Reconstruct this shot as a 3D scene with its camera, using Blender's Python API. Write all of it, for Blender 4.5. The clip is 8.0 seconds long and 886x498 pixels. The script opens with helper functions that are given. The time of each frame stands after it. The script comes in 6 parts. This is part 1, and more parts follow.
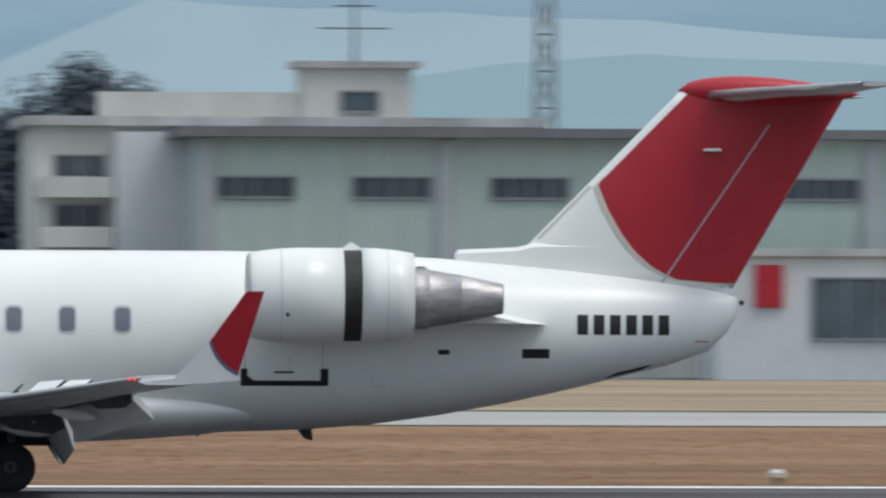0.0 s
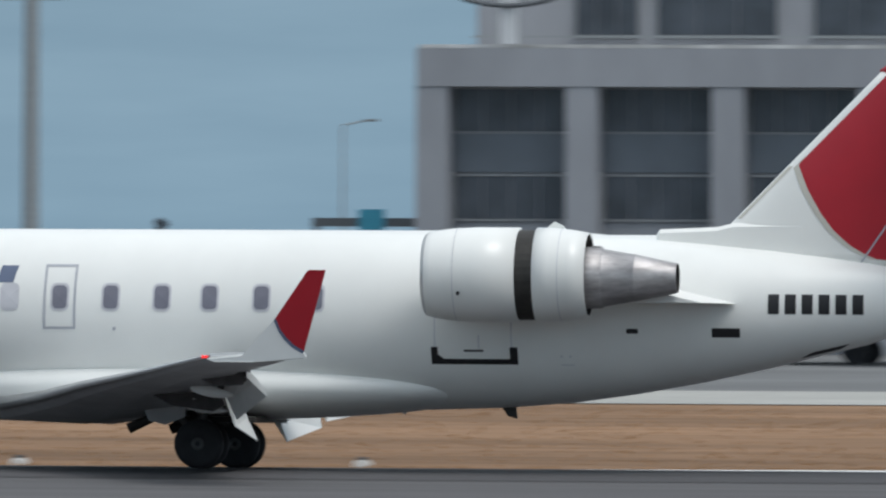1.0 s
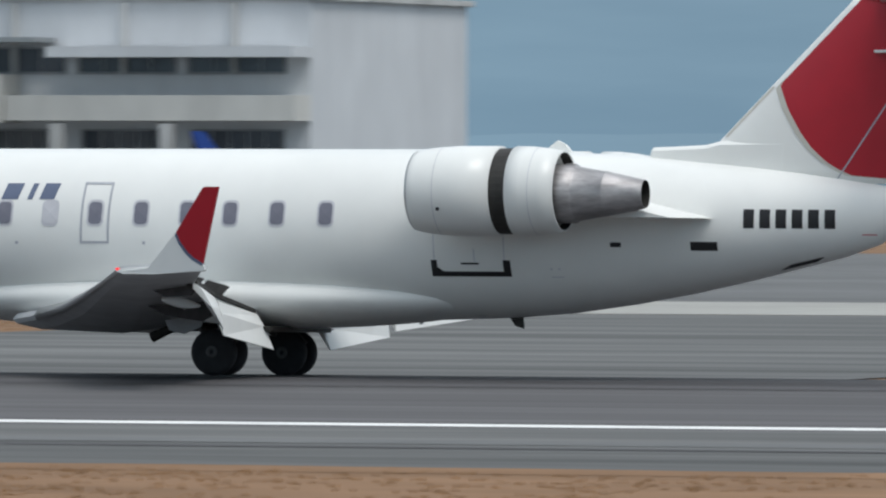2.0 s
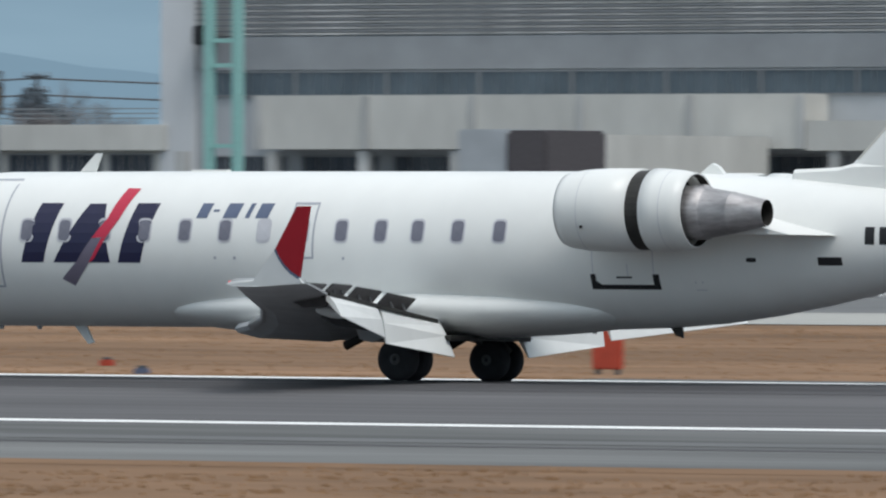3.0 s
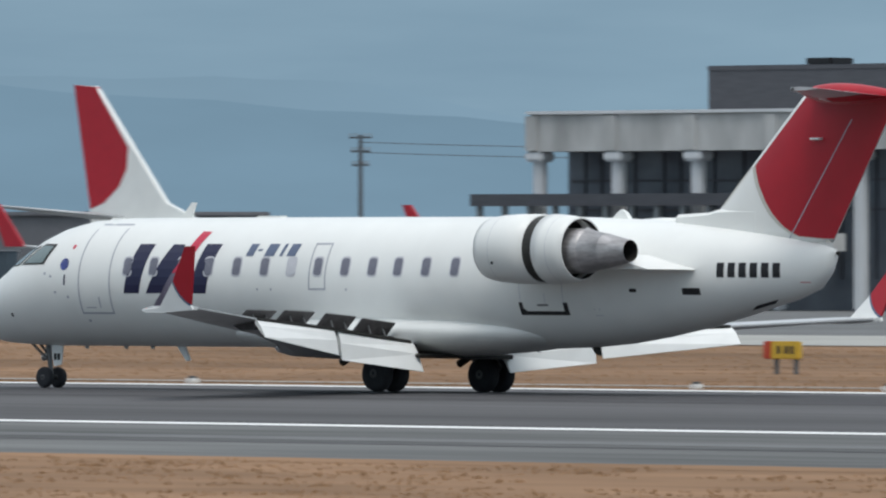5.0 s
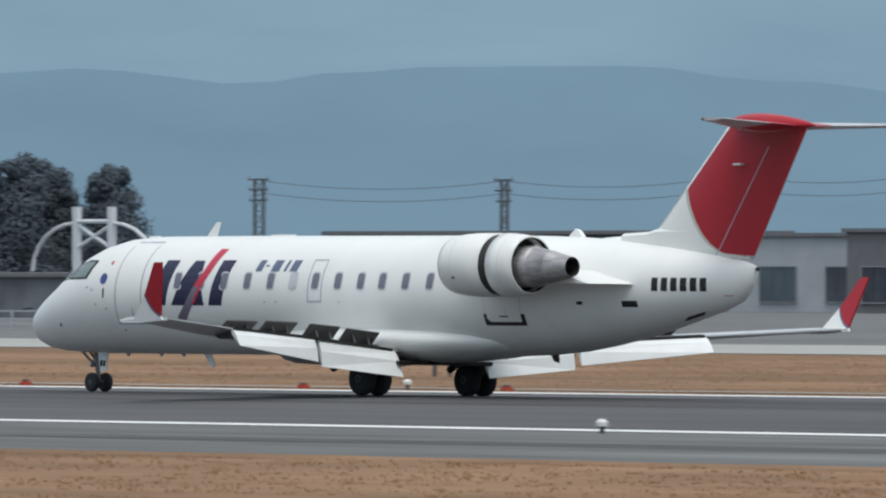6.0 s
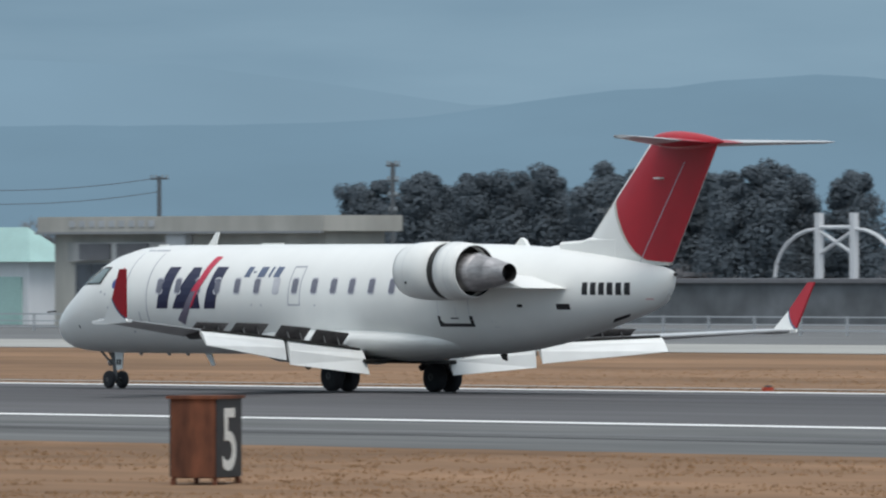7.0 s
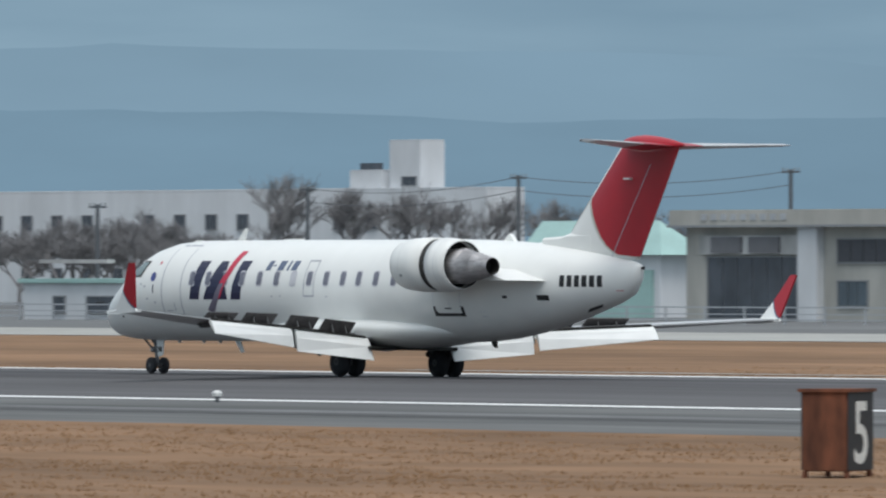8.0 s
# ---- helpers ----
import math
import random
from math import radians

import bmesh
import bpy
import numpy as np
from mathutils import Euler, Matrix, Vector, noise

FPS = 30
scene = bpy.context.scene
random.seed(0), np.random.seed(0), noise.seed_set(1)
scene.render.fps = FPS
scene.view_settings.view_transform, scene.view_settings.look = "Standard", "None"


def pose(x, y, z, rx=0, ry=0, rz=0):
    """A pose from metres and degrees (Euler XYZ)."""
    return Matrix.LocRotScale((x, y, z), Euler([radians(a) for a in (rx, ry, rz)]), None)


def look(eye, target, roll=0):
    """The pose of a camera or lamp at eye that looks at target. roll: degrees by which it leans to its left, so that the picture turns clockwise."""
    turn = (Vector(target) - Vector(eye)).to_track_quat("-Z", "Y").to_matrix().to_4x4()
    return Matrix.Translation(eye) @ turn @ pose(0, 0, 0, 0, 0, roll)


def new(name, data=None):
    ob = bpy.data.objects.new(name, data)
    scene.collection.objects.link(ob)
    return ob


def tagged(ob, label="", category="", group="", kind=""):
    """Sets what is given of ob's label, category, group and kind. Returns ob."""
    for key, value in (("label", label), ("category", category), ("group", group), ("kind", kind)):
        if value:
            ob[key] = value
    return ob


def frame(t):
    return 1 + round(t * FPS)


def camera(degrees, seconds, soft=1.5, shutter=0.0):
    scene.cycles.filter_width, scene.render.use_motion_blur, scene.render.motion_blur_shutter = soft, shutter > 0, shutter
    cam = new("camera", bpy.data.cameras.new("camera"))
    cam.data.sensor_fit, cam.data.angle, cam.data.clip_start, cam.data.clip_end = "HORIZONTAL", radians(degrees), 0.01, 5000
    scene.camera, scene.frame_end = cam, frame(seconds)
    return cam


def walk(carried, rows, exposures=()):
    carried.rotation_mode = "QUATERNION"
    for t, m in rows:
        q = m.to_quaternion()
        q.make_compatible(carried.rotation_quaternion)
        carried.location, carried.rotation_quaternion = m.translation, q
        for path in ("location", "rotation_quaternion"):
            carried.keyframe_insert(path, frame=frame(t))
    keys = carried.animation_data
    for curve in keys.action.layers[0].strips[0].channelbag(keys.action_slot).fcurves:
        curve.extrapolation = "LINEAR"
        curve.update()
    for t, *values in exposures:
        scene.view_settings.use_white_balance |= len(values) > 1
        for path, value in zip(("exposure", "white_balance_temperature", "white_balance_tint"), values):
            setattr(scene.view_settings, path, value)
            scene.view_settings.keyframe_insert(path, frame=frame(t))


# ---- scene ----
cam = camera(4.4755, 8.0, soft=2.2, shutter=0.14)
EYE_Z = 3.112
MID = 171.26  # the runway's centre line, north of the camera
# seconds, pan to the west of north, tilt up, lean: degrees
PAN = [
    (0.0, -4.467, 0.192, 0.234),
    (0.2, -1.554, 0.191, 0.372),
    (0.4, 1.299, 0.147, 0.317),
    (0.5, 2.653, 0.138, 0.346),
    (0.6, 3.859, 0.140, 0.321),
    (0.8, 6.067, 0.128, 0.332),
    (1.0, 8.582, 0.083, 0.277),
    (1.2, 11.131, -0.002, 0.291),
    (2.3, 22.662, -0.355, 0.099),
    (2.5, 24.763, -0.321, 0.106),
    (2.9, 29.024, -0.249, 0.067),
    (3.0, 29.953, -0.238, 0.085),
    (3.1, 30.703, -0.222, 0.072),
    (3.3, 32.114, -0.194, 0.079),
    (3.5, 33.791, -0.177, 0.063),
    (3.7, 35.403, -0.163, 0.024),
    (3.9, 36.976, -0.152, 0.002),
    (4.0, 37.725, -0.146, 0.014),
    (4.1, 38.480, -0.127, 0.035),
    (4.3, 39.805, -0.116, 0.021),
    (4.5, 40.930, -0.094, 0.003),
    (4.6, 41.475, -0.082, -0.002),
    (4.7, 41.994, -0.071, -0.013),
    (5.8, 47.606, 0.045, -0.006),
    (5.9, 48.001, 0.047, 0.004),
    (6.0, 48.389, 0.050, -0.004),
    (6.5, 50.418, 0.073, -0.039),
    (6.6, 50.721, 0.076, -0.056),
    (7.0, 52.139, 0.083, -0.081),
    (7.5, 53.582, 0.070, -0.063),
    (8.0, 55.330, 0.053, -0.084),
]
walk(cam, [(t, pose(0, 0, EYE_Z, 0, 0, p) @ pose(0, 0, 0, 90 + tl) @ pose(0, 0, 0, 0, 0, r)) for t, p, tl, r in PAN])
# seconds and the place of the airliner's nose along the runway
ROLL_OUT = [(0.0, -7.11), (0.5, -25.27), (1.0, -43.20), (1.5, -60.89), (2.0, -78.33), (2.5, -95.52), (3.0, -112.44), (3.5, -129.07), (4.0, -145.40), (4.5, -161.42), (5.0, -177.11), (5.5, -192.45), (6.0, -207.43), (6.5, -222.06), (7.0, -236.31), (7.5, -250.19), (8.0, -263.70)]

# degrees by which the airliner still points off the centre line, at the same times
YAW = [-1.34, -0.86, -0.49, -0.21, -0.03, 0.08, 0.13, 0.14, 0.12, 0.07, 0.03, -0.01, -0.02, 0.0, 0.08, 0.22, 0.44]

LEAN = -0.95

# ---- light ----
world = bpy.data.worlds.new("sky")
scene.world = world
world.use_nodes = True
wn, wl = world.node_tree.nodes, world.node_tree.links
bg = wn["Background"]
SUN_EL, SUN_AZ = 60, 118
sky = wn.new("ShaderNodeTexSky")
sky.sky_type, sky.sun_disc = "NISHITA", False
sky.sun_elevation, sky.sun_rotation = radians(SUN_EL), radians(SUN_AZ)
sky.air_density, sky.dust_density = 1.0, 4.0
coord = wn.new("ShaderNodeTexCoord")
sep = wn.new("ShaderNodeSeparateXYZ")
wl.new(coord.outputs["Generated"], sep.inputs[0])
stretch = wn.new("ShaderNodeMapping")
stretch.inputs["Scale"].default_value = (14, 14, 90)
wl.new(coord.outputs["Generated"], stretch.inputs[0])
cloud = wn.new("ShaderNodeTexNoise")
cloud.inputs["Scale"].default_value, cloud.inputs["Detail"].default_value = 1.0, 5
wl.new(stretch.outputs[0], cloud.inputs[0])
ramp = wn.new("ShaderNodeValToRGB")  # overcast: brighter overhead than at the horizon
ramp.color_ramp.elements[0].position, ramp.color_ramp.elements[0].color = 0.0, (0.235, 0.37, 0.485, 1)
ramp.color_ramp.elements[1].position, ramp.color_ramp.elements[1].color = 0.8, (0.95, 1.03, 1.12, 1)
e = ramp.color_ramp.elements.new(0.05)
e.color = (0.275, 0.41, 0.515, 1)
wl.new(sep.outputs[2], ramp.inputs[0])
streak = wn.new("ShaderNodeMixRGB")
streak.blend_type = "SOFT_LIGHT"
streak.inputs[0].default_value = 0.55
wl.new(ramp.outputs[0], streak.inputs[1])
wl.new(cloud.outputs[0], streak.inputs[2])
dim = wn.new("ShaderNodeMixRGB")
dim.blend_type = "MULTIPLY"
dim.inputs[0].default_value, dim.inputs[2].default_value = 1.0, (0.08, 0.08, 0.08, 1)
wl.new(sky.outputs[0], dim.inputs[1])
both = wn.new("ShaderNodeMixRGB")
both.inputs[0].default_value = 0.9
wl.new(dim.outputs[0], both.inputs[1])
wl.new(streak.outputs[0], both.inputs[2])
wl.new(both.outputs[0], bg.inputs[0])
bg.inputs[1].default_value = 1.0

sun = new("sun", bpy.data.lights.new("sun", "SUN"))
sun.data.energy, sun.data.angle, sun.data.color = 1.5, radians(25), (1.0, 0.98, 0.95)
sd = Vector((math.sin(radians(SUN_AZ)) * math.cos(radians(SUN_EL)), math.cos(radians(SUN_AZ)) * math.cos(radians(SUN_EL)), math.sin(radians(SUN_EL))))
sun.matrix_world = look(sd * 100, (0, 0, 0))
scene.view_settings.exposure = 0.0


# ---- materials ----
def mat(name, color, rough=0.6, metal=0.0, grain=6.0, vary=0.12, bump=0.0, stain=0.0, stain_scale=0.4, stretch=(1, 1, 1), isl=0.0, spec=0.5):
    """A procedural surface: fine grain, broad stains, relief."""
    m = bpy.data.materials.new(name)
    m.use_nodes = True
    n, l = m.node_tree.nodes, m.node_tree.links
    b = n["Principled BSDF"]
    b.inputs["Roughness"].default_value, b.inputs["Metallic"].default_value = rough, metal
    b.inputs["Specular IOR Level"].default_value = spec
    tc, mp = n.new("ShaderNodeTexCoord"), n.new("ShaderNodeMapping")
    mp.inputs["Scale"].default_value = stretch
    l.new(tc.outputs["Object"], mp.inputs[0])
    out = None
    rgb = n.new("ShaderNodeRGB")
    rgb.outputs[0].default_value = (*color, 1)
    out = rgb.outputs[0]
    for scale, amount, detail in ((grain, vary, 6), (stain_scale, stain, 4)):
        if amount <= 0:
            continue
        t = n.new("ShaderNodeTexNoise")
        t.inputs["Scale"].default_value, t.inputs["Detail"].default_value = scale, detail
        l.new(mp.outputs[0], t.inputs[0])
        r = n.new("ShaderNodeMapRange")
        r.inputs[1].default_value, r.inputs[2].default_value = 0.3, 0.7
        r.inputs[3].default_value, r.inputs[4].default_value = 1 - amount, 1 + amount
        l.new(t.outputs[0], r.inputs[0])
        mul = n.new("ShaderNodeVectorMath")
        mul.operation = "SCALE"
        l.new(out, mul.inputs[0])
        l.new(r.outputs[0], mul.inputs["Scale"])
        out = mul.outputs[0]
        if bump and scale == grain:
            bp = n.new("ShaderNodeBump")
            bp.inputs["Strength"].default_value, bp.inputs["Distance"].default_value = bump, 0.02
            l.new(t.outputs[0], bp.inputs["Height"])
            l.new(bp.outputs[0], b.inputs["Normal"])
    if isl:
        g, r = n.new("ShaderNodeNewGeometry"), n.new("ShaderNodeMapRange")
        r.inputs[3].default_value, r.inputs[4].default_value = 1 - isl, 1 + isl
        l.new(g.outputs["Random Per Island"], r.inputs[0])
        mul = n.new("ShaderNodeVectorMath")
        mul.operation = "SCALE"
        l.new(out, mul.inputs[0])
        l.new(r.outputs[0], mul.inputs["Scale"])
        out = mul.outputs[0]
    l.new(out, b.inputs["Base Color"])
    return m


def glow(name, color, strength):
    m = mat(name, color, 0.5, vary=0)
    b = m.node_tree.nodes["Principled BSDF"]
    b.inputs["Emission Color"].default_value, b.inputs["Emission Strength"].default_value = (*color, 1), strength
    return m


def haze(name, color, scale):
    """A far hillside that shows as little more than lit air, painted as glow."""
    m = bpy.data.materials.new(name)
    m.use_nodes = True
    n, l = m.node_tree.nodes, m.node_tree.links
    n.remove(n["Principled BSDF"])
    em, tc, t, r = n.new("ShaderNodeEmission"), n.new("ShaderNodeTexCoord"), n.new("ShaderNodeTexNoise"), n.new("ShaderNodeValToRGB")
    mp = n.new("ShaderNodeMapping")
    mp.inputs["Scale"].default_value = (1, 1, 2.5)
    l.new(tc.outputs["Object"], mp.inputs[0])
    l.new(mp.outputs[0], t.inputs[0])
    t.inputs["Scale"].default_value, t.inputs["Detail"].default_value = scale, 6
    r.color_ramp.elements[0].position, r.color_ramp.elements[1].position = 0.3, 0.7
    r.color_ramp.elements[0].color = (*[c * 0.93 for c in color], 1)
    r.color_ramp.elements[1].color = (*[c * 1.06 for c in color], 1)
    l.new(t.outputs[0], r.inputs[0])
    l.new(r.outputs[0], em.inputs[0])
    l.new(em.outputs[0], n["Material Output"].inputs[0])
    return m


M_WHITE = mat("aircraft_white", (0.81, 0.815, 0.785), 0.32, grain=1.3, vary=0.025, stain=0.03, stain_scale=0.35)
M_WING = mat("wing_grey", (0.50, 0.51, 0.52), 0.4, grain=3, vary=0.08, stain=0.1, stain_scale=0.8)
M_FLAP = mat("flap_white", (0.87, 0.88, 0.86), 0.4, grain=2, vary=0.03, stain=0.04)
M_RED = mat("tail_red", (0.42, 0.012, 0.025), 0.35, grain=2, vary=0.05)
M_CREAM = mat("cream_line", (0.55, 0.53, 0.47), 0.45, vary=0.03)
M_NAVY = mat("navy_paint", (0.012, 0.012, 0.05), 0.35, vary=0.05)
M_SLATE = mat("slate_blue_paint", (0.11, 0.14, 0.22), 0.4, vary=0.05)
M_SLASH = mat("slash_red", (0.55, 0.02, 0.06), 0.35, vary=0.05)
M_SLASHG = mat("slash_grey", (0.16, 0.14, 0.19), 0.35, vary=0.06)
M_GLOBE = mat("emblem_blue", (0.045, 0.06, 0.22), 0.4, grain=5, vary=0.4)
M_LINE = mat("panel_line_grey", (0.42, 0.43, 0.47), 0.5, vary=0.05)
M_FAINT = mat("faint_line_grey", (0.60, 0.61, 0.63), 0.5, vary=0.05)
M_BLACK = mat("black_paint", (0.012, 0.012, 0.014), 0.5, vary=0.1)
M_PANE = mat("cabin_pane", (0.17, 0.17, 0.21), 0.12, vary=0.06)
M_PANEF = mat("cabin_pane_frame", (0.55, 0.55, 0.58), 0.4, vary=0.03)
M_WSHIELD = mat("windshield_glass", (0.16, 0.21, 0.21), 0.08, vary=0.05)
M_TYRE = mat("tyre_rubber", (0.026, 0.026, 0.030), 0.75, grain=8, vary=0.2)
M_HUB = mat("wheel_hub", (0.12, 0.12, 0.12), 0.5, 0.4, vary=0.15)
M_STEEL = mat("gear_steel", (0.16, 0.16, 0.16), 0.45, 0.5, vary=0.15)
M_CORE = mat("exhaust_metal", (0.42, 0.405, 0.405), 0.5, 0.65, grain=4, vary=0.15, stain=0.3, stain_scale=1.6, stretch=(1, 4, 4))
# dark metal; also painted into ducts, gaps and bays as their shade
M_SOOT_SHADE = mat("soot_and_shade_metal", (0.035, 0.033, 0.03), 0.6, 0.3, grain=6, vary=0.3)
M_LIP = mat("inlet_lip", (0.5, 0.5, 0.5), 0.3, 0.6, vary=0.05)
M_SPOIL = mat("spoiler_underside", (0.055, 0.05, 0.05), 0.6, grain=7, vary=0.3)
M_YEL = mat("sign_yellow", (0.58, 0.38, 0.04), 0.5, vary=0.08)
M_SRED = mat("sign_orange_red", (0.45, 0.06, 0.03), 0.6, grain=3, vary=0.12)
M_AMBER = mat("amber_sign_face", (0.17, 0.105, 0.04), 0.5, vary=0.15)
M_RUST = mat("rusted_steel", (0.13, 0.045, 0.022), 0.85, grain=5, vary=0.35, stain=0.45, stain_scale=1.6, stretch=(1, 1, 0.35))
M_SIGNB = mat("sign_black", (0.025, 0.026, 0.028), 0.55, vary=0.15)
M_SIGNW = mat("sign_white", (0.72, 0.72, 0.68), 0.5, vary=0.06)
M_LAMPW = mat("light_fitting_white", (0.72, 0.72, 0.70), 0.4, vary=0.08)
M_GRASS = mat("dry_turf", (0.228, 0.139, 0.083), 0.95, grain=0.5, vary=0.2, bump=0.5, stain=0.28, stain_scale=0.05, stretch=(0.35, 1, 1), spec=0.1)
M_PALETURF = mat("pale_dry_turf", (0.30, 0.235, 0.16), 0.95, grain=0.4, vary=0.15, stain=0.25, stain_scale=0.06, stretch=(0.35, 1, 1), spec=0.1)
M_BLADE = mat("dry_grass_blades", (0.34, 0.205, 0.11), 0.9, grain=0.7, vary=0.15, isl=0.25, spec=0.1)
M_ASPH = mat("runway_asphalt", (0.098, 0.095, 0.097), 0.85, grain=1.5, vary=0.15, bump=0.3, stain=0.30, stain_scale=0.14, stretch=(0.06, 1, 1), spec=0.2)
M_SHOULD = mat("shoulder_asphalt", (0.128, 0.129, 0.126), 0.9, grain=1.2, vary=0.16, bump=0.3, stain=0.38, stain_scale=0.22, stretch=(0.12, 1, 1), spec=0.2)
M_CONC = mat("pale_concrete", (0.36, 0.355, 0.33), 0.85, grain=0.8, vary=0.08, stain=0.1, stain_scale=0.06, spec=0.2)
M_APRON = mat("apron_asphalt", (0.15, 0.152, 0.152), 0.9, grain=0.5, vary=0.1, stain=0.15, stain_scale=0.04, spec=0.2)
M_MARK = mat("white_marking", (0.78, 0.78, 0.76), 0.7, grain=5, vary=0.08, stain=0.08, stain_scale=0.6)
M_RUBBER = mat("rubber_streak", (0.076, 0.073, 0.076), 0.85, grain=0.8, vary=0.2, stain=0.3, stain_scale=0.2, stretch=(0.08, 2, 1), spec=0.2)
M_CREAMW = mat("cream_render", (0.575, 0.565, 0.53), 0.85, grain=0.8, vary=0.06, stain=0.12, stain_scale=0.25, stretch=(1, 1, 0.4))
M_WALLW = mat("white_render", (0.62, 0.635, 0.65), 0.8, grain=0.7, vary=0.05, stain=0.08, stain_scale=0.2, stretch=(1, 1, 0.4))
M_GREYW = mat("weathered_concrete", (0.46, 0.46, 0.45), 0.9, grain=0.9, vary=0.10, stain=0.3, stain_scale=0.35, stretch=(1, 1, 0.35))
M_PANEL = mat("grey_panel", (0.40, 0.42, 0.44), 0.6, grain=0.6, vary=0.06, stain=0.08)
M_GREEN = mat("green_grey_siding", (0.42, 0.50, 0.46), 0.7, grain=1.2, vary=0.05, stain=0.06, stretch=(4, 1, 0.3))
M_GROOF = mat("dark_roof", (0.16, 0.16, 0.17), 0.7, grain=0.8, vary=0.1)
M_GLASS = mat("dark_glazing", (0.07, 0.08, 0.095), 0.15, grain=0.5, vary=0.3)
M_GLASS2 = mat("blue_grey_glazing", (0.085, 0.11, 0.13), 0.15, grain=0.4, vary=0.25)
M_OFFICE = mat("lavender_grey_render", (0.31, 0.32, 0.345), 0.8, grain=0.7, vary=0.06, stain=0.1, stain_scale=0.2, stretch=(1, 1, 0.4))
M_HALL = mat("hall_glazing", (0.13, 0.145, 0.17), 0.25, grain=0.4, vary=0.25)
# dark grey, unevenly mottled
M_BALC = mat("dark_balcony_panel", (0.10, 0.105, 0.12), 0.8, grain=1.5, vary=0.25, stain=0.3, stain_scale=0.6)
M_YARD = mat("dark_hedge_stand_in", (0.135, 0.145, 0.155), 0.85, grain=0.7, vary=0.15, stain=0.3, stain_scale=0.3)
M_DEPOT = mat("weathered_tan_render", (0.41, 0.40, 0.365), 0.85, grain=0.8, vary=0.08, stain=0.18, stain_scale=0.3, stretch=(1, 1, 0.4))
M_SPANDREL = mat("grey_cladding", (0.27, 0.285, 0.30), 0.6, grain=0.6, vary=0.06, stain=0.1)
M_SPAN = mat("spandrel_glass", (0.12, 0.14, 0.165), 0.3, grain=0.5, vary=0.12)
M_MULL = mat("mullion", (0.25, 0.26, 0.27), 0.5, vary=0.05)
M_BROWN = mat("dark_cladding", (0.072, 0.074, 0.085), 0.6, grain=0.8, vary=0.12, stretch=(1, 1, 6))
M_MINT = mat("mint_painted_steel", (0.28, 0.52, 0.48), 0.5, vary=0.08)
M_GALV = mat("galvanised_pole", (0.30, 0.32, 0.33), 0.5, 0.3, vary=0.08)
M_DPOLE = mat("dark_pole", (0.10, 0.11, 0.12), 0.7, vary=0.1)
M_BARK = mat("bark", (0.22, 0.215, 0.22), 0.9, vary=0.2)
# blue-grey lift in the leaf colour paints in distance haze
M_LEAF = mat("hazy_dark_foliage", (0.125, 0.150, 0.172), 0.95, grain=1.0, vary=0.1, isl=0.10, spec=0.03)


def translucent(m, color, share):
    """Lets part of the light through a thin leaf."""
    n, l = m.node_tree.nodes, m.node_tree.links
    tr, mx = n.new("ShaderNodeBsdfTranslucent"), n.new("ShaderNodeMixShader")
    tr.inputs["Color"].default_value = (*color, 1)
    mx.inputs[0].default_value = share
    l.new(n["Principled BSDF"].outputs[0], mx.inputs[1])
    l.new(tr.outputs[0], mx.inputs[2])
    l.new(mx.outputs[0], n["Material Output"].inputs["Surface"])


translucent(M_LEAF, (0.17, 0.20, 0.225), 0.3)
M_BLUE = mat("fin_blue", (0.015, 0.055, 0.26), 0.4, vary=0.06)
M_CYAN = mat("fin_light_blue", (0.05, 0.30, 0.42), 0.4, vary=0.06)
M_TEAL = mat("pale_green_roof", (0.33, 0.50, 0.47), 0.6, vary=0.06, stain=0.08)
M_REDLIGHT = glow("red_light", (0.9, 0.03, 0.03), 1.0)
# hill colours glow by themselves; the haze is mixed into them
M_HILL1 = haze("far_hills_haze_glow", (0.212, 0.330, 0.430), 0.004)
M_HILL0 = haze("hills_thick_haze_glow", (0.33, 0.455, 0.53), 0.004)
M_HILL3 = haze("foothills_thick_haze_glow", (0.27, 0.40, 0.475), 0.006)
M_HILL2 = haze("nearer_hills_haze_glow", (0.180, 0.290, 0.385), 0.006)


# ---- mesh helpers ----
def part(name, bm, material, parent=None, label="", smooth=False):
    """Links a bmesh as one mesh object under a thing or a part."""
    bmesh.ops.recalc_face_normals(bm, faces=bm.faces[:])
    me = bpy.data.meshes.new(name)
    bm.to_mesh(me)
    bm.free()
    if smooth:
        for p in me.polygons:
            p.use_smooth = True
    me.materials.append(material)
    ob = new(name, me)
    if parent is not None:
        ob.parent = parent
    return tagged(ob, label)


def thing(name, x, y, z, label, category, group="", kind="", rz=0):
    ob = new(name)
    ob.matrix_basis = pose(x, y, z, 0, 0, rz)
    return tagged(ob, label, category, group, kind)


def box(bm, x0, x1, y0, y1, z0, z1):
    v = [bm.verts.new((x, y, z)) for x in (x0, x1) for y in (y0, y1) for z in (z0, z1)]
    for f in ((0, 1, 3, 2), (4, 6, 7, 5), (0, 4, 5, 1), (2, 3, 7, 6), (0, 2, 6, 4), (1, 5, 7, 3)):
        bm.faces.new([v[i] for i in f])
    return bm


def boxes(*dims):
    bm = bmesh.new()
    for d in dims:
        box(bm, *d)
    return bm


def rounded(bm, w):
    bmesh.ops.bevel(bm, geom=bm.edges[:], offset=w, segments=2, affect="EDGES")
    return bm


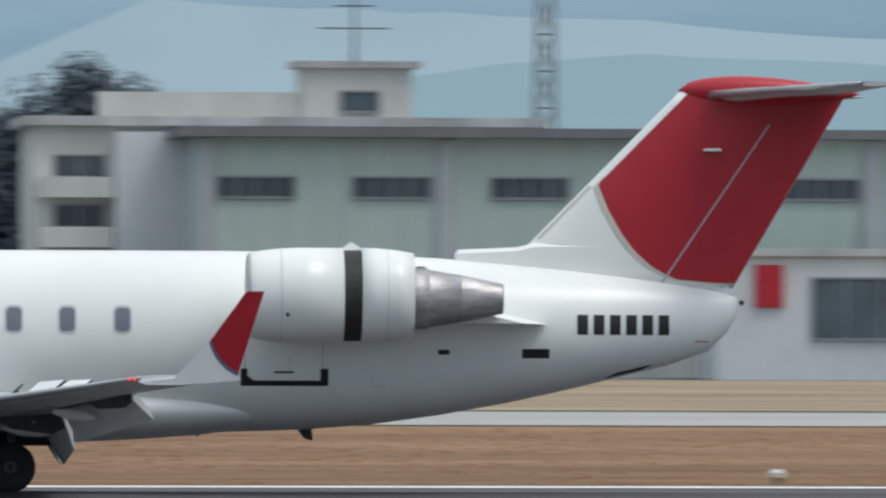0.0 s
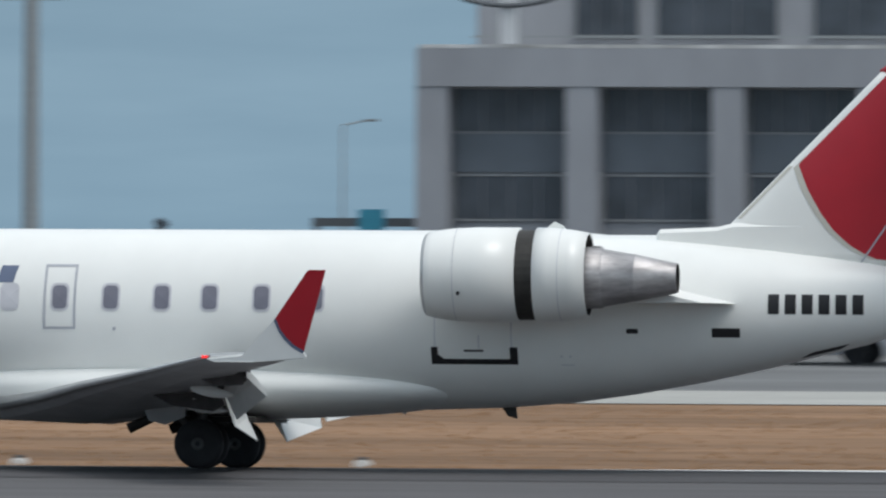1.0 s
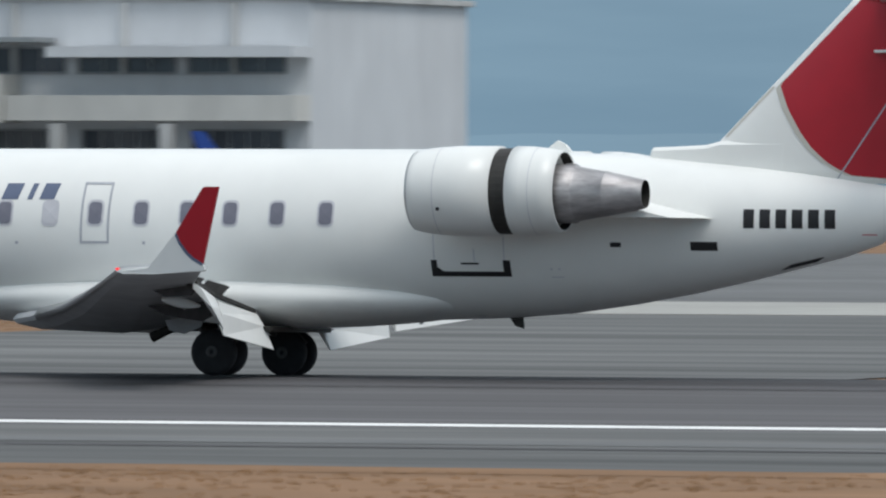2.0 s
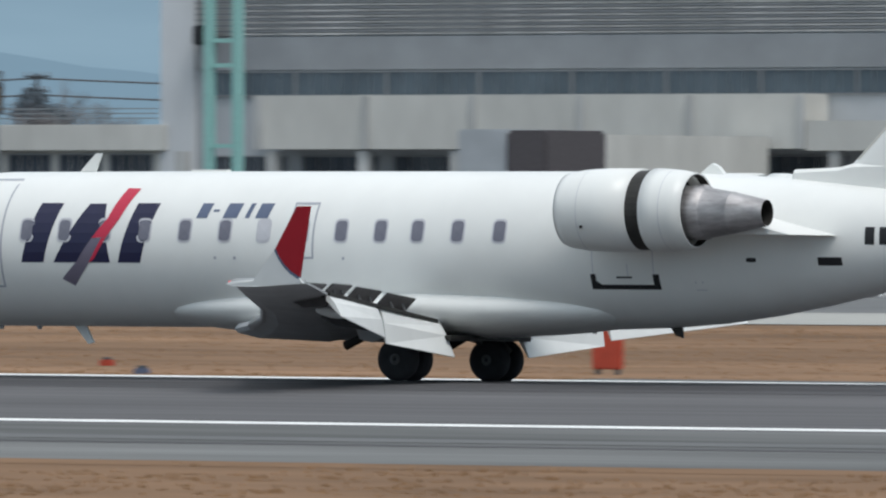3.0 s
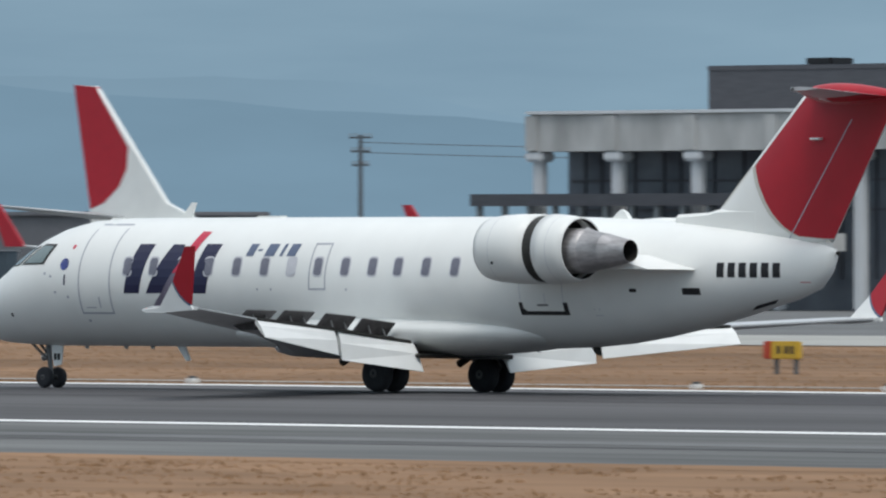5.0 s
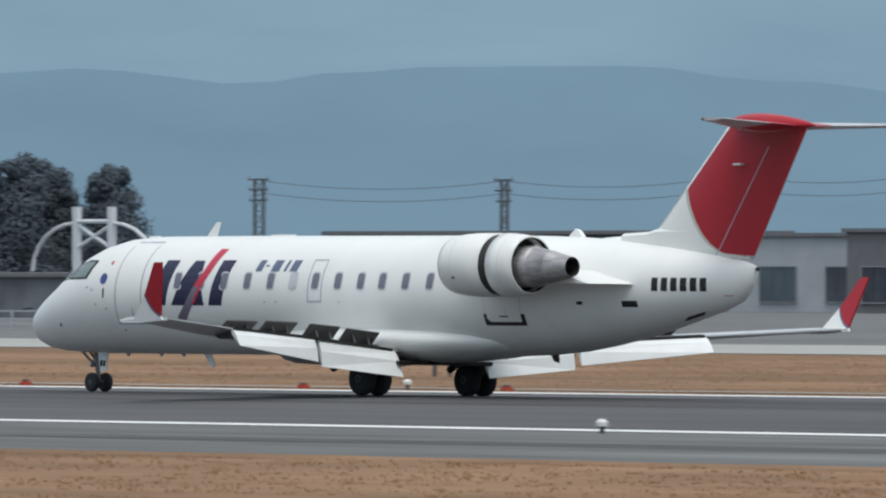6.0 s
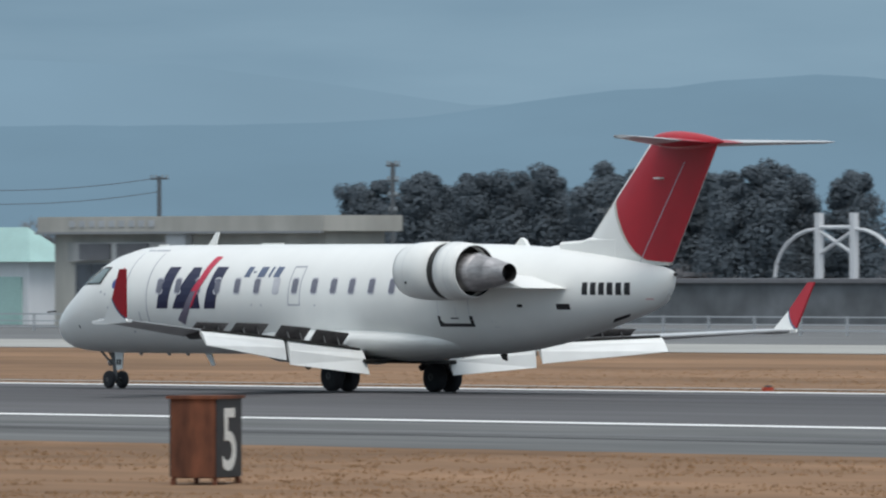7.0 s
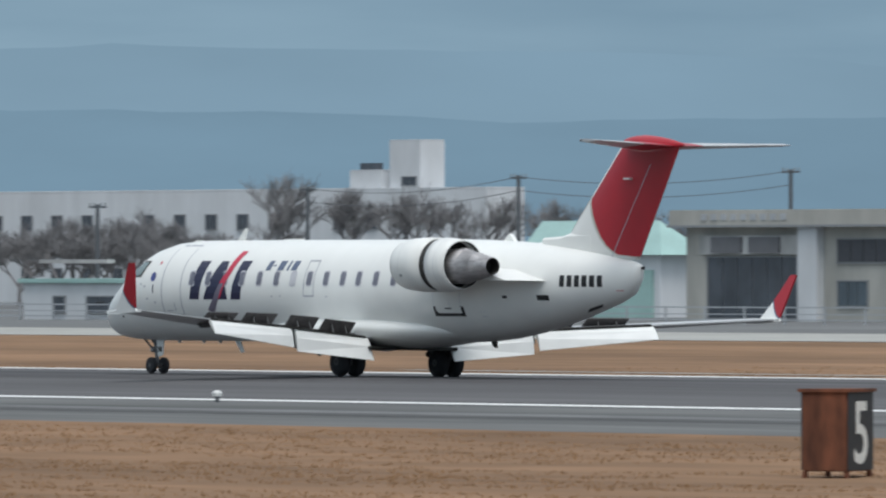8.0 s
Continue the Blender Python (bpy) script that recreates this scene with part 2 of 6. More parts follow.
def tube(bm, p0, p1, r0, r1=None, n=10, caps=True):
    p0, p1 = Vector(p0), Vector(p1)
    r1 = r0 if r1 is None else r1
    q = (p1 - p0).to_track_quat("Z", "Y")
    rings = []
    for p, r in ((p0, r0), (p1, r1)):
        rings.append([bm.verts.new(p + q @ Vector((r * math.cos(2 * math.pi * i / n), r * math.sin(2 * math.pi * i / n), 0))) for i in range(n)])
    for i in range(n):
        bm.faces.new((rings[0][i], rings[0][(i + 1) % n], rings[1][(i + 1) % n], rings[1][i]))
    if caps:
        bm.faces.new(rings[0][::-1])
        bm.faces.new(rings[1])
    return bm


def loft(rings, cap0=True, cap1=True, closed=True):
    bm = bmesh.new()
    vs = [[bm.verts.new(p) for p in r] for r in rings]
    n = len(vs[0])
    for a, b in zip(vs, vs[1:]):
        for i in range(n if closed else n - 1):
            j = (i + 1) % n
            bm.faces.new((a[i], a[j], b[j], b[i]))
    if cap0:
        bm.faces.new(vs[0][::-1])
    if cap1:
        bm.faces.new(vs[-1])
    return bm


def spin(stations, y, z, n=40, cap0=False, cap1=False):
    """A body turned round an axis that runs along x: stations of (x, radius)."""
    return loft([[(x, y + r * math.cos(2 * math.pi * i / n), z + r * math.sin(2 * math.pi * i / n)) for i in range(n)] for x, r in stations], cap0, cap1)


def prism(pts, y0, y1):
    """An outline in x and z given thickness in y; y may be a function of z."""
    f0 = y0 if callable(y0) else (lambda x, z: y0)
    f1 = y1 if callable(y1) else (lambda x, z: y1)
    bm = bmesh.new()
    a = [bm.verts.new((x, f0(x, z), z)) for x, z in pts]
    b = [bm.verts.new((x, f1(x, z), z)) for x, z in pts]
    n = len(pts)
    bm.faces.new(a)
    bm.faces.new(b[::-1])
    for i in range(n):
        bm.faces.new((a[i], b[i], b[(i + 1) % n], a[(i + 1) % n]))
    return bm


# ---- ground ----
PROFILE = [(-400, -0.9), (60, -0.9), (MID - 49.7, -0.8), (MID - 36, -0.50), (MID - 22.5, -0.23), (MID - 8, -0.07), (MID, -0.04), (MID + 2.5, -0.06), (MID + 9, -0.25),
           (MID + 19, -0.335), (MID + 26, -0.34), (MID + 49.7, -0.8), (300, -0.8), (5000, -0.8)]


# the runway's sides lie a little lower along one stretch
DIP = [(-190, 0.0), (-149, -0.04), (-111, -0.08), (-89, -0.105), (-29, -0.11), (-9, -0.04), (20, 0.0)]
DIP_SIDE = [(60, 0.0), (MID - 49.7, 0.5), (MID - 22.5, 0.6), (MID - 8, 0.0), (MID + 9, 0.0), (MID + 19, 1.0), (MID + 49.7, 1.0), (300, 0.0)]


def ground_z(y, x=-1000):
    z = float(np.interp(y, [p[0] for p in PROFILE], [p[1] for p in PROFILE]))
    return z + float(np.interp(x, [p[0] for p in DIP], [p[1] for p in DIP])) * float(np.interp(y, [p[0] for p in DIP_SIDE], [p[1] for p in DIP_SIDE]))


def sheet(name, x0, x1, y0, y1, lift, material, label, category):
    """A sheet that lies on the ground's profile."""
    ys = sorted({y0, y1, *[y for y, _ in PROFILE + DIP_SIDE if y0 < y < y1]})
    xs = sorted({x0, x1, *[x for x, _ in DIP if x0 < x < x1]})
    bm = bmesh.new()
    rows = [[bm.verts.new((x, y, ground_z(y, x) + lift)) for x in xs] for y in ys]
    for a, b in zip(rows, rows[1:]):
        for i in range(len(xs) - 1):
            bm.faces.new((a[i], a[i + 1], b[i + 1], b[i]))
    return tagged(part(name, bm, material), label, category, "", "structure")


sheet("ground", -4800, 4800, -400, 4980, 0, M_GRASS, "dry brown winter turf of an airfield", "ground")
sheet("runway", -1500, 1500, MID - 23.3, MID + 24, 0.02, M_ASPH, "dark grey asphalt runway with white edge lines", "runway")
sheet("runway_shoulder", -1500, 1500, MID - 36, MID - 23.3, 0.02, M_SHOULD, "weathered grey asphalt runway shoulder", "pavement")
sheet("runway_marking", -1500, 1500, MID - 22.95, MID - 22.05, 0.026, M_MARK, "white painted runway edge line", "marking")
sheet("runway_marking", -1500, 1500, MID + 21.7, MID + 23.3, 0.03, M_MARK, "white painted runway edge line", "marking")
sheet("rubber_marks", -1500, 1500, MID - 7, MID + 7, 0.025, M_RUBBER, "dark tyre rubber on the runway centre", "marking")
sheet("taxiway_connector", -110, -62, MID + 24, 318, 0.02, M_SHOULD, "grey asphalt taxiway connector beside the runway", "taxiway")
sheet("runway_joint", -1500, 1500, MID - 29.9, MID - 29.4, 0.026, M_RUBBER, "dark sealed joint in the runway shoulder", "marking")
sheet("worn_strip", -1500, 1500, MID - 28.6, MID - 27.4, 0.026, M_APRON, "paler worn strip along the runway shoulder", "marking")
sheet("drain_strip", -330, -150, 226, 227.3, 0.02, M_CONC, "pale concrete drain strip in the turf", "drain")


def turn_off():
    """A narrow path that leaves the shoulder at a slant."""
    bm = bmesh.new()
    rows = []
    for y, x0, x1 in ((MID - 36, -100.6, -96.6), (121.56, -94.1, -92.7), (98.0, -83.0, -81.9)):
        rows.append([bm.verts.new((x, y, ground_z(y, x) + 0.024)) for x in (x0, (x0 + x1) / 2, x1)])
    for a, b in zip(rows, rows[1:]):
        for i in range(2):
            bm.faces.new((a[i], a[i + 1], b[i + 1], b[i]))
    tagged(part("turn_off", bm, M_SHOULD), "grey asphalt path between turf patches", "path", "", "structure")


turn_off()
sheet("taxiway", -1500, 1500, 318, 352, 0.03, M_CONC, "pale concrete parallel taxiway", "taxiway")
sheet("turf_island", -6, 400, 356, 472, 0.04, M_PALETURF, "pale dry turf island on the apron", "turf")
sheet("apron", -900, 700, 352, 600, 0.02, M_APRON, "grey asphalt apron before the terminal", "apron")

# ---- the airliner: x runs aft from the nose tip, y away from the camera, z up from the tyres' foot ----
BODY = [(0.0, 1.62, 1.56, 0.03), (0.04, 1.74, 1.44, 0.09), (0.15, 1.88, 1.31, 0.19), (0.4, 2.05, 1.15, 0.35), (0.8, 2.26, 1.03, 0.59), (1.2, 2.45, 0.97, 0.79),
        (1.5, 2.60, 0.95, 0.91), (1.9, 2.84, 0.93, 1.05), (2.3, 3.07, 0.92, 1.15), (2.7, 3.27, 0.91, 1.23), (3.2, 3.45, 0.91, 1.29),
        (3.9, 3.59, 0.91, 1.335), (4.9, 3.65, 0.91, 1.35), (8.0, 3.66, 0.91, 1.35), (12.0, 3.66, 0.91, 1.35), (16.0, 3.66, 0.91, 1.35),
        (17.2, 3.66, 0.92, 1.345), (18.4, 3.64, 0.96, 1.32), (19.4, 3.61, 1.04, 1.26), (20.4, 3.56, 1.18, 1.17), (21.4, 3.48, 1.36, 1.04), (22.4, 3.39, 1.58, 0.86),
        (23.2, 3.30, 1.78, 0.68), (23.9, 3.20, 1.95, 0.49), (24.5, 3.10, 2.16, 0.32), (24.8, 3.03, 2.45, 0.18), (24.95, 2.98, 2.72, 0.08)]
BX = [s[0] for s in BODY]


def section(a):
    """Top, bottom and half width of the fuselage at a."""
    return [float(np.interp(a, BX, [s[i] for s in BODY])) for i in (1, 2, 3)]


def skin(a, c):
    """Half width of the fuselage at height c."""
    t, b, w = section(a)
    mid = (t + b) / 2
    return w * math.sqrt(max(0.0004, 1 - ((c - mid) / ((t - b) / 2)) ** 2))


def decal(quads, off=0.006, side=-1, n=6, m=4):
    """Paint or glass that follows the fuselage: quads of four (x, z) corners."""
    bm = bmesh.new()
    for q in quads:
        q = [Vector(p) for p in q]
        grid = []
        for j in range(n + 1):
            row = []
            for i in range(m + 1):
                u, v = i / m, j / n
                p = (q[0] * (1 - u) + q[1] * u) * (1 - v) + (q[3] * (1 - u) + q[2] * u) * v
                row.append(bm.verts.new((p.x, side * (skin(p.x, p.y) + off), p.y)))
            grid.append(row)
        for j in range(n):
            for i in range(m):
                bm.faces.new((grid[j][i], grid[j][i + 1], grid[j + 1][i + 1], grid[j + 1][i]))
    return bm


def rect(a0, a1, c0, c1):
    return [(a0, c0), (a1, c0), (a1, c1), (a0, c1)]


def lozenge(a, c, w, h, off, side, corner=0.30):
    """A rounded rectangle on the fuselage."""
    bm = bmesh.new()
    r = min(w, h) * corner
    pts = []
    for sx, sz, a0 in ((1, 1, 0), (-1, 1, 90), (-1, -1, 180), (1, -1, 270)):
        for k in range(4):
            an = radians(a0 + 30 * k)
            pts.append((a + sx * (w / 2 - r) + r * math.cos(an), c + sz * (h / 2 - r) + r * math.sin(an)))
    mid = bm.verts.new((a, side * (skin(a, c) + off), c))
    vs = [bm.verts.new((x, side * (skin(x, z) + off), z)) for x, z in pts]
    for i in range(len(vs)):
        bm.faces.new((mid, vs[i], vs[(i + 1) % len(vs)]))
    return bm


def outline(a0, a1, c0, c1, w=0.035):
    """A door's seam: four thin strips."""
    return [rect(a0, a0 + w, c0, c1), rect(a1 - w, a1, c0, c1), rect(a0 + w, a1 - w, c0, c0 + w), rect(a0 + w, a1 - w, c1 - w, c1)]


def foil(chord0, chord1, span0, span1, thick, n=14, tip=None):
    """A flying surface lofted between two chords: (lead x, trail x), at two places (y, z)."""
    def ring(ch, yz, up):
        pts = []
        for k in range(2 * n):
            s = k / n if k <= n else (2 * n - k) / n
            s = 0.5 - 0.5 * math.cos(math.pi * s)
            h = 5 * thick * (0.2969 * math.sqrt(s) - 0.126 * s - 0.3516 * s * s + 0.2843 * s ** 3 - 0.1015 * s ** 4)
            h = h * (ch[1] - ch[0]) * (1 if k <= n else -1)
            x = ch[0] + s * (ch[1] - ch[0])
            pts.append((x, yz[0] + (h if not up else 0), yz[1] + (h if up else 0)))
        return pts
    up = abs(span1[0] - span0[0]) > abs(span1[1] - span0[1])
    return loft([ring(chord0, span0, up), ring(chord1, span1, up)])


def airliner():
    plane = thing("airliner", 0, 0, 0, "white twin-jet airliner with red fin and winglets rolling on the runway", "airplane")
    rings = []
    for a, t, b, w in BODY:
        mid, h = (t + b) / 2, (t - b) / 2
        rings.append([(a, w * math.cos(2 * math.pi * i / 56), mid + h * math.sin(2 * math.pi * i / 56)) for i in range(56)])
    body = part("fuselage", loft(rings), M_WHITE, plane, "glossy white fuselage", True)
    # belly fairing round the wing root
    fr = []
    for k in range(25):
        s = -1 + 2 * k / 24
        e = max(0.02, (1 - abs(s) ** 2.2)) ** 0.62
        fr.append([(13.1 + 4.6 * s, (0.66 + 0.67 * e) * math.cos(2 * math.pi * i / 40), 1.25 + (0.20 + 0.31 * e) * math.sin(2 * math.pi * i / 40)) for i in range(40)])
    part("belly_fairing", loft(fr), M_WHITE, plane, "", True)
    # cabin windows, both sides
    rows = (6.0, 6.78, 7.61, 8.43, 9.26, 10.08, 10.87, 11.65, 12.44, 13.23, 13.97, 14.77, 15.60)
    for side in (-1, 1):
        for k, a in enumerate(rows):
            fr = part("cabin_window", lozenge(a, 2.60, 0.29, 0.43, 0.006, side), M_PANEF, plane)
            part("pane", lozenge(a, 2.60, 0.225, 0.355, 0.010, side), M_PANEF if k == 6 else M_PANE, fr)
        for q, g in (([(1.72, 2.58), (2.34, 2.62), (2.92, 3.06), (2.44, 2.97)], [(1.86, 2.62), (2.32, 2.65), (2.80, 3.01), (2.48, 2.95)]),
                     ([(2.44, 2.63), (3.36, 2.64), (3.56, 3.08), (3.04, 3.09)], [(2.58, 2.67), (3.30, 2.68), (3.46, 3.04), (3.06, 3.05)])):
            fr = part("windshield", decal([q], 0.008, side), M_SOOT_SHADE, plane, "dark framed windshield pane")
            part("pane", decal([g], 0.013, side), M_WSHIELD, fr, "grey-green windshield glass")
        part("exit_door", decal(outline(11.40, 11.90, 2.11, 3.10), 0.007, side, 8, 2), M_LINE, plane, "grey outlined overwing exit")
    pd = part("passenger_door", decal(outline(4.53, 5.50, 1.585, 3.52), 0.007, -1, 14, 2), M_LINE, plane, "grey outlined passenger door")
    part("handle", decal([rect(5.12, 5.15, 1.72, 1.95), rect(4.7, 5.0, 1.71, 1.73)], 0.007), M_LINE, pd)
    # the title on the flank: dark slanted blocks and a red and grey slash
    sl = 0.27
    def slant(a0, a1, c0, c1):
        return [(a0, c0), (a1, c0), (a1 + sl * (c1 - c0), c1), (a0 + sl * (c1 - c0), c1)]
    title = part("title_mark", decal([slant(5.90, 6.36, 2.03, 3.08)]), M_NAVY, plane, "navy slanted blocks painted on the flank")
    part("title_block", decal([[(6.57, 2.03), (7.74, 2.03), (7.53, 3.07), (7.19, 3.07)]]), M_NAVY, title)
    part("title_block", decal([slant(7.90, 8.36, 2.03, 3.08)]), M_NAVY, title)
    part("slash", decal([[(6.71, 1.74), (6.95, 1.62), (7.30, 2.02), (7.05, 2.05)], [(7.05, 2.05), (7.30, 2.02), (7.56, 2.46), (7.36, 2.46)]], 0.010), M_SLASHG, title, "grey lower end of the slash")
    part("slash", decal([[(7.30, 2.02), (7.42, 2.10), (7.66, 2.48), (7.56, 2.46)], [(7.36, 2.46), (7.66, 2.48), (7.88, 2.80), (7.63, 2.80)], [(7.63, 2.80), (7.88, 2.80), (8.10, 3.34), (7.83, 3.35)]], 0.011), M_SLASH, title, "red upper end of the slash")
    for k, (a, w) in enumerate(((9.45, 0.22), (9.77, 0.12), (9.99, 0.29), (10.44, 0.09), (10.65, 0.26))):
        c0, c1 = (2.93, 2.97) if k == 1 else (2.82, 3.08)
        part("subtitle_bar", decal([slant(a, a + w, c0, c1)]), M_SLATE, plane, "slate blue bar painted over the windows")
    for k in range(6):
        a = 22.47 + 0.25 * k
        part("registration_bar", decal([rect(a, a + 0.165, 2.40, 2.70)]), M_BLACK, plane, "black bar painted on the rear flank")
    # small marks and access panels
    part("round_emblem", lozenge(4.06, 2.645, 0.26, 0.26, 0.007, -1, 0.5), M_GLOBE, plane, "blue round emblem")
    part("red_dot", lozenge(4.19, 3.02, 0.09, 0.10, 0.007, -1, 0.5), M_SLASH, plane, "red dot")
    part("emblem_bar", decal([rect(4.08, 4.13, 2.20, 2.42)]), M_NAVY, plane)
    part("forward_port", lozenge(2.24, 1.56, 0.07, 0.08, 0.007, -1), M_BLACK, plane)
    bay = part("cargo_door", decal([rect(17.38, 18.70, 1.61, 1.69), rect(17.38, 17.48, 1.69, 1.87), rect(18.58, 18.70, 1.69, 1.87), [(17.48, 1.69), (17.58, 1.69), (17.48, 1.76), (17.47, 1.76)]], 0.007), M_BLACK, plane, "black edge strip under the rear door")
    part("handle", decal([rect(17.88, 18.18, 1.80, 1.83)], 0.007), M_BLACK, bay)
    for q in (rect(17.43, 17.45, 1.87, 2.35), rect(18.60, 18.62, 1.87, 2.35), rect(18.10, 18.12, 1.84, 2.05)):
        part("seam", decal([q], 0.007), M_FAINT, bay)
    part("rear_vent", decal([rect(21.63, 22.05, 2.04, 2.18)], 0.007), M_BLACK, plane, "black louvred vent")
    part("rear_port", lozenge(20.44, 2.125, 0.18, 0.075, 0.007, -1), M_BLACK, plane)
    part("tail_intake", decal([[(22.9, 1.735), (23.5, 1.88), (23.65, 1.96), (23.1, 1.83)]], 0.007), M_BLACK, plane)
    for q in (rect(19.35, 19.55, 1.60, 1.615), rect(19.35, 19.38, 1.72, 1.75), rect(19.48, 19.51, 1.72, 1.75)):
        part("service_panel", decal([q], 0.007), M_FAINT, plane)
    for a in (12.5, 9.9, 10.3):
        part("static_port", lozenge(a, 2.12, 0.05, 0.05, 0.007, -1), M_LINE, plane)
    for a, c in ((3.42, 2.42), (3.62, 2.36), (3.78, 2.02), (4.16, 1.92), (4.62, 1.42)):
        part("stencil", decal([rect(a, a + 0.07, c, c + 0.05)], 0.007, -1, 2, 2), M_LINE, plane)
    part("registration_stencil", decal([rect(24.28, 24.5, 2.30, 2.315)], 0.007, -1, 2, 4), M_SLASH, plane)
    part("pitot_probe", tube(bmesh.new(), (0.95, -0.86, 1.95), (0.7, -0.95, 1.93), 0.02), M_BLACK, plane)
    # blade aerials and drain masts
    part("blade_aerial", prism([(6.30, 3.66), (6.62, 3.98), (6.74, 3.98), (6.62, 3.66)], -0.02, 0.02), M_WHITE, plane)
    part("blade_aerial", prism([(6.2, 0.93), (6.45, 0.93), (6.62, 0.62), (6.50, 0.60)], -0.02, 0.02), M_FLAP, plane)
    part("roof_bump", rounded(boxes((8.6, 9.4, -0.10, 0.10, 3.60, 3.69)), 0.03), M_WHITE, plane)
    part("roof_bump", rounded(boxes((4.2, 4.6, -0.06, 0.06, 3.56, 3.665)), 0.03), M_WHITE, plane)
    part("beacon", prism([(18.85, 3.62), (19.0, 3.74), (19.08, 3.80), (19.2, 3.74), (19.32, 3.60)], -0.06, 0.06), M_WHITE, plane)
    part("drain_mast", prism([(18.26, 1.0), (18.38, 0.83), (18.52, 0.79), (18.50, 0.98)], -0.03, 0.03), M_SOOT_SHADE, plane)
    for a in (3.4, 4.6, 5.4, 16.3, 16.7):
        part("drain_stub", prism([(a, 0.95), (a + 0.12, 0.95), (a + 0.10, 0.85), (a + 0.05, 0.85)], -0.03, 0.03), M_WING, plane)

    # fin
    lead = lambda c: 21.78 + (c - 3.78) * 0.987
    trail = lambda c: 24.85 + (c - 3.06) * 0.585
    def fin_half(a, c):
        ch = trail(c) - lead(c)
        s = min(1, max(0, (a - lead(c)) / ch))
        return 5 * 0.095 * ch * (0.2969 * math.sqrt(s) - 0.126 * s - 0.3516 * s * s + 0.2843 * s ** 3 - 0.1015 * s ** 4)
    def fin_ring(c):
        ks = list(range(0, 21)) + list(range(19, 0, -1))
        out = []
        for i, k in enumerate(ks):
            s = (k / 20) ** 1.6
            a = lead(c) + s * (trail(c) - lead(c))
            out.append((a, fin_half(a, c) * (1 if i <= 20 else -1), c))
        return out
    fin = part("fin", loft([fin_ring(c) for c in np.linspace(3.12, 6.12, 14)]), M_WHITE, plane, "white and red swept fin", True)
    arc = [(6.2, 22.0), (4.68, 22.73), (4.30, 22.88), (3.93, 23.09), (3.68, 23.28), (3.46, 23.52), (3.32, 23.76), (3.23, 23.98), (3.19, 24.72)]
    def arc_a(c):
        return float(np.interp(c, [p[0] for p in arc[::-1]], [p[1] for p in arc[::-1]]))
    def fin_skin(fa, fb, c0, c1, off, side, nr=40, nc=12):
        bm = bmesh.new()
        grid = []
        for j in range(nr + 1):
            c = c0 + (c1 - c0) * j / nr
            a0, a1 = fa(c), fb(c)
            grid.append([bm.verts.new((a0 + (a1 - a0) * i / nc, side * (fin_half(a0 + (a1 - a0) * i / nc, c) + off), c)) for i in range(nc + 1)])
        for j in range(nr):
            for i in range(nc):
                bm.faces.new((grid[j][i], grid[j][i + 1], grid[j + 1][i + 1], grid[j + 1][i]))
        return bm
    for side in (-1, 1):
        part("fin_paint", fin_skin(lambda c: max(arc_a(c) + 0.10, lead(c) + 0.15), lambda c: trail(c) - 0.01, 3.20, 6.12, 0.006, side, 60), M_RED, fin, "red paint of the upper fin", True)
        part("fin_band", fin_skin(lambda c: min(max(arc_a(c), lead(c) + 0.13), trail(c) - 0.1), lambda c: min(max(arc_a(c) + 0.10, lead(c) + 0.15), trail(c) - 0.01), 3.12, 4.80, 0.007, side, 40, 1), M_CREAM, fin, "cream line round the red paint")
        hinge = lambda c: 23.86 + (c - 3.31) * (1.54 / 2.27)
        part("rudder_seam", fin_skin(hinge, lambda c: hinge(c) + 0.03, 3.2, 5.6, 0.010, side, 20, 1), M_LINE, fin)
        part("fin_edge_line", fin_skin(lambda c: lead(c) + 0.03, lambda c: lead(c) + 0.09, 3.86, 4.66, 0.008, side, 20, 1), M_CREAM, fin, "grey line behind the leading edge")
    part("fin_vane", rounded(boxes((24.42, 24.70, -0.26, -0.12, 5.19, 5.235)), 0.015), M_WHITE, fin)
    # dorsal fairing
    dr = []
    for a, z, w in ((20.66, 3.63, 0.10), (20.71, 3.69, 0.14), (21.2, 3.71, 0.16), (21.6, 3.73, 0.17), (21.84, 3.79, 0.17), (22.4, 3.8, 0.17), (22.9, 3.8, 0.17)):
        dr.append([(a, w, 3.3), (a, w, z - 0.06), (a, w * 0.6, z), (a, -w * 0.6, z), (a, -w, z - 0.06), (a, -w, 3.3)])
    part("dorsal_fairing", loft(dr), M_WHITE, plane)
    bl = []
    for k in range(17):
        s = k / 16
        e = (math.sin(math.pi * s ** 0.7)) ** 0.7 if 0 < s < 1 else 0.03
        bl.append([(24.05 + 2.75 * s, 0.21 * e * math.cos(2 * math.pi * i / 24), 6.12 - 0.05 * s + 0.24 * e * math.sin(2 * math.pi * i / 24)) for i in range(24)])
    part("tail_bullet", loft(bl), M_RED, plane, "red fairing on top of the fin", True)
    for s in (-1, 1):
        st = part("tailplane", foil((24.58, 26.42), (26.50, 27.2), (s * 0.12, 6.05), (s * 3.12, 6.13), 0.11), M_WING, plane, "grey swept tailplane")
        # the near red root runs further out to paint in a red reflection
        part("tailplane_root", foil((24.62, 26.46), (25.04, 26.62) if s > 0 else (25.36, 26.74), (s * 0.10, 6.05), (s * 0.72, 6.066) if s > 0 else (s * 1.2, 6.079), 0.117), M_RED, st, "red tailplane root, near side lengthened for a red reflection")
        part("leading_edge", foil((24.46, 24.72), (26.46, 26.60), (s * 0.13, 6.05), (s * 3.12, 6.13), 0.5, 8), M_LIP, st, "bare metal leading edge", True)
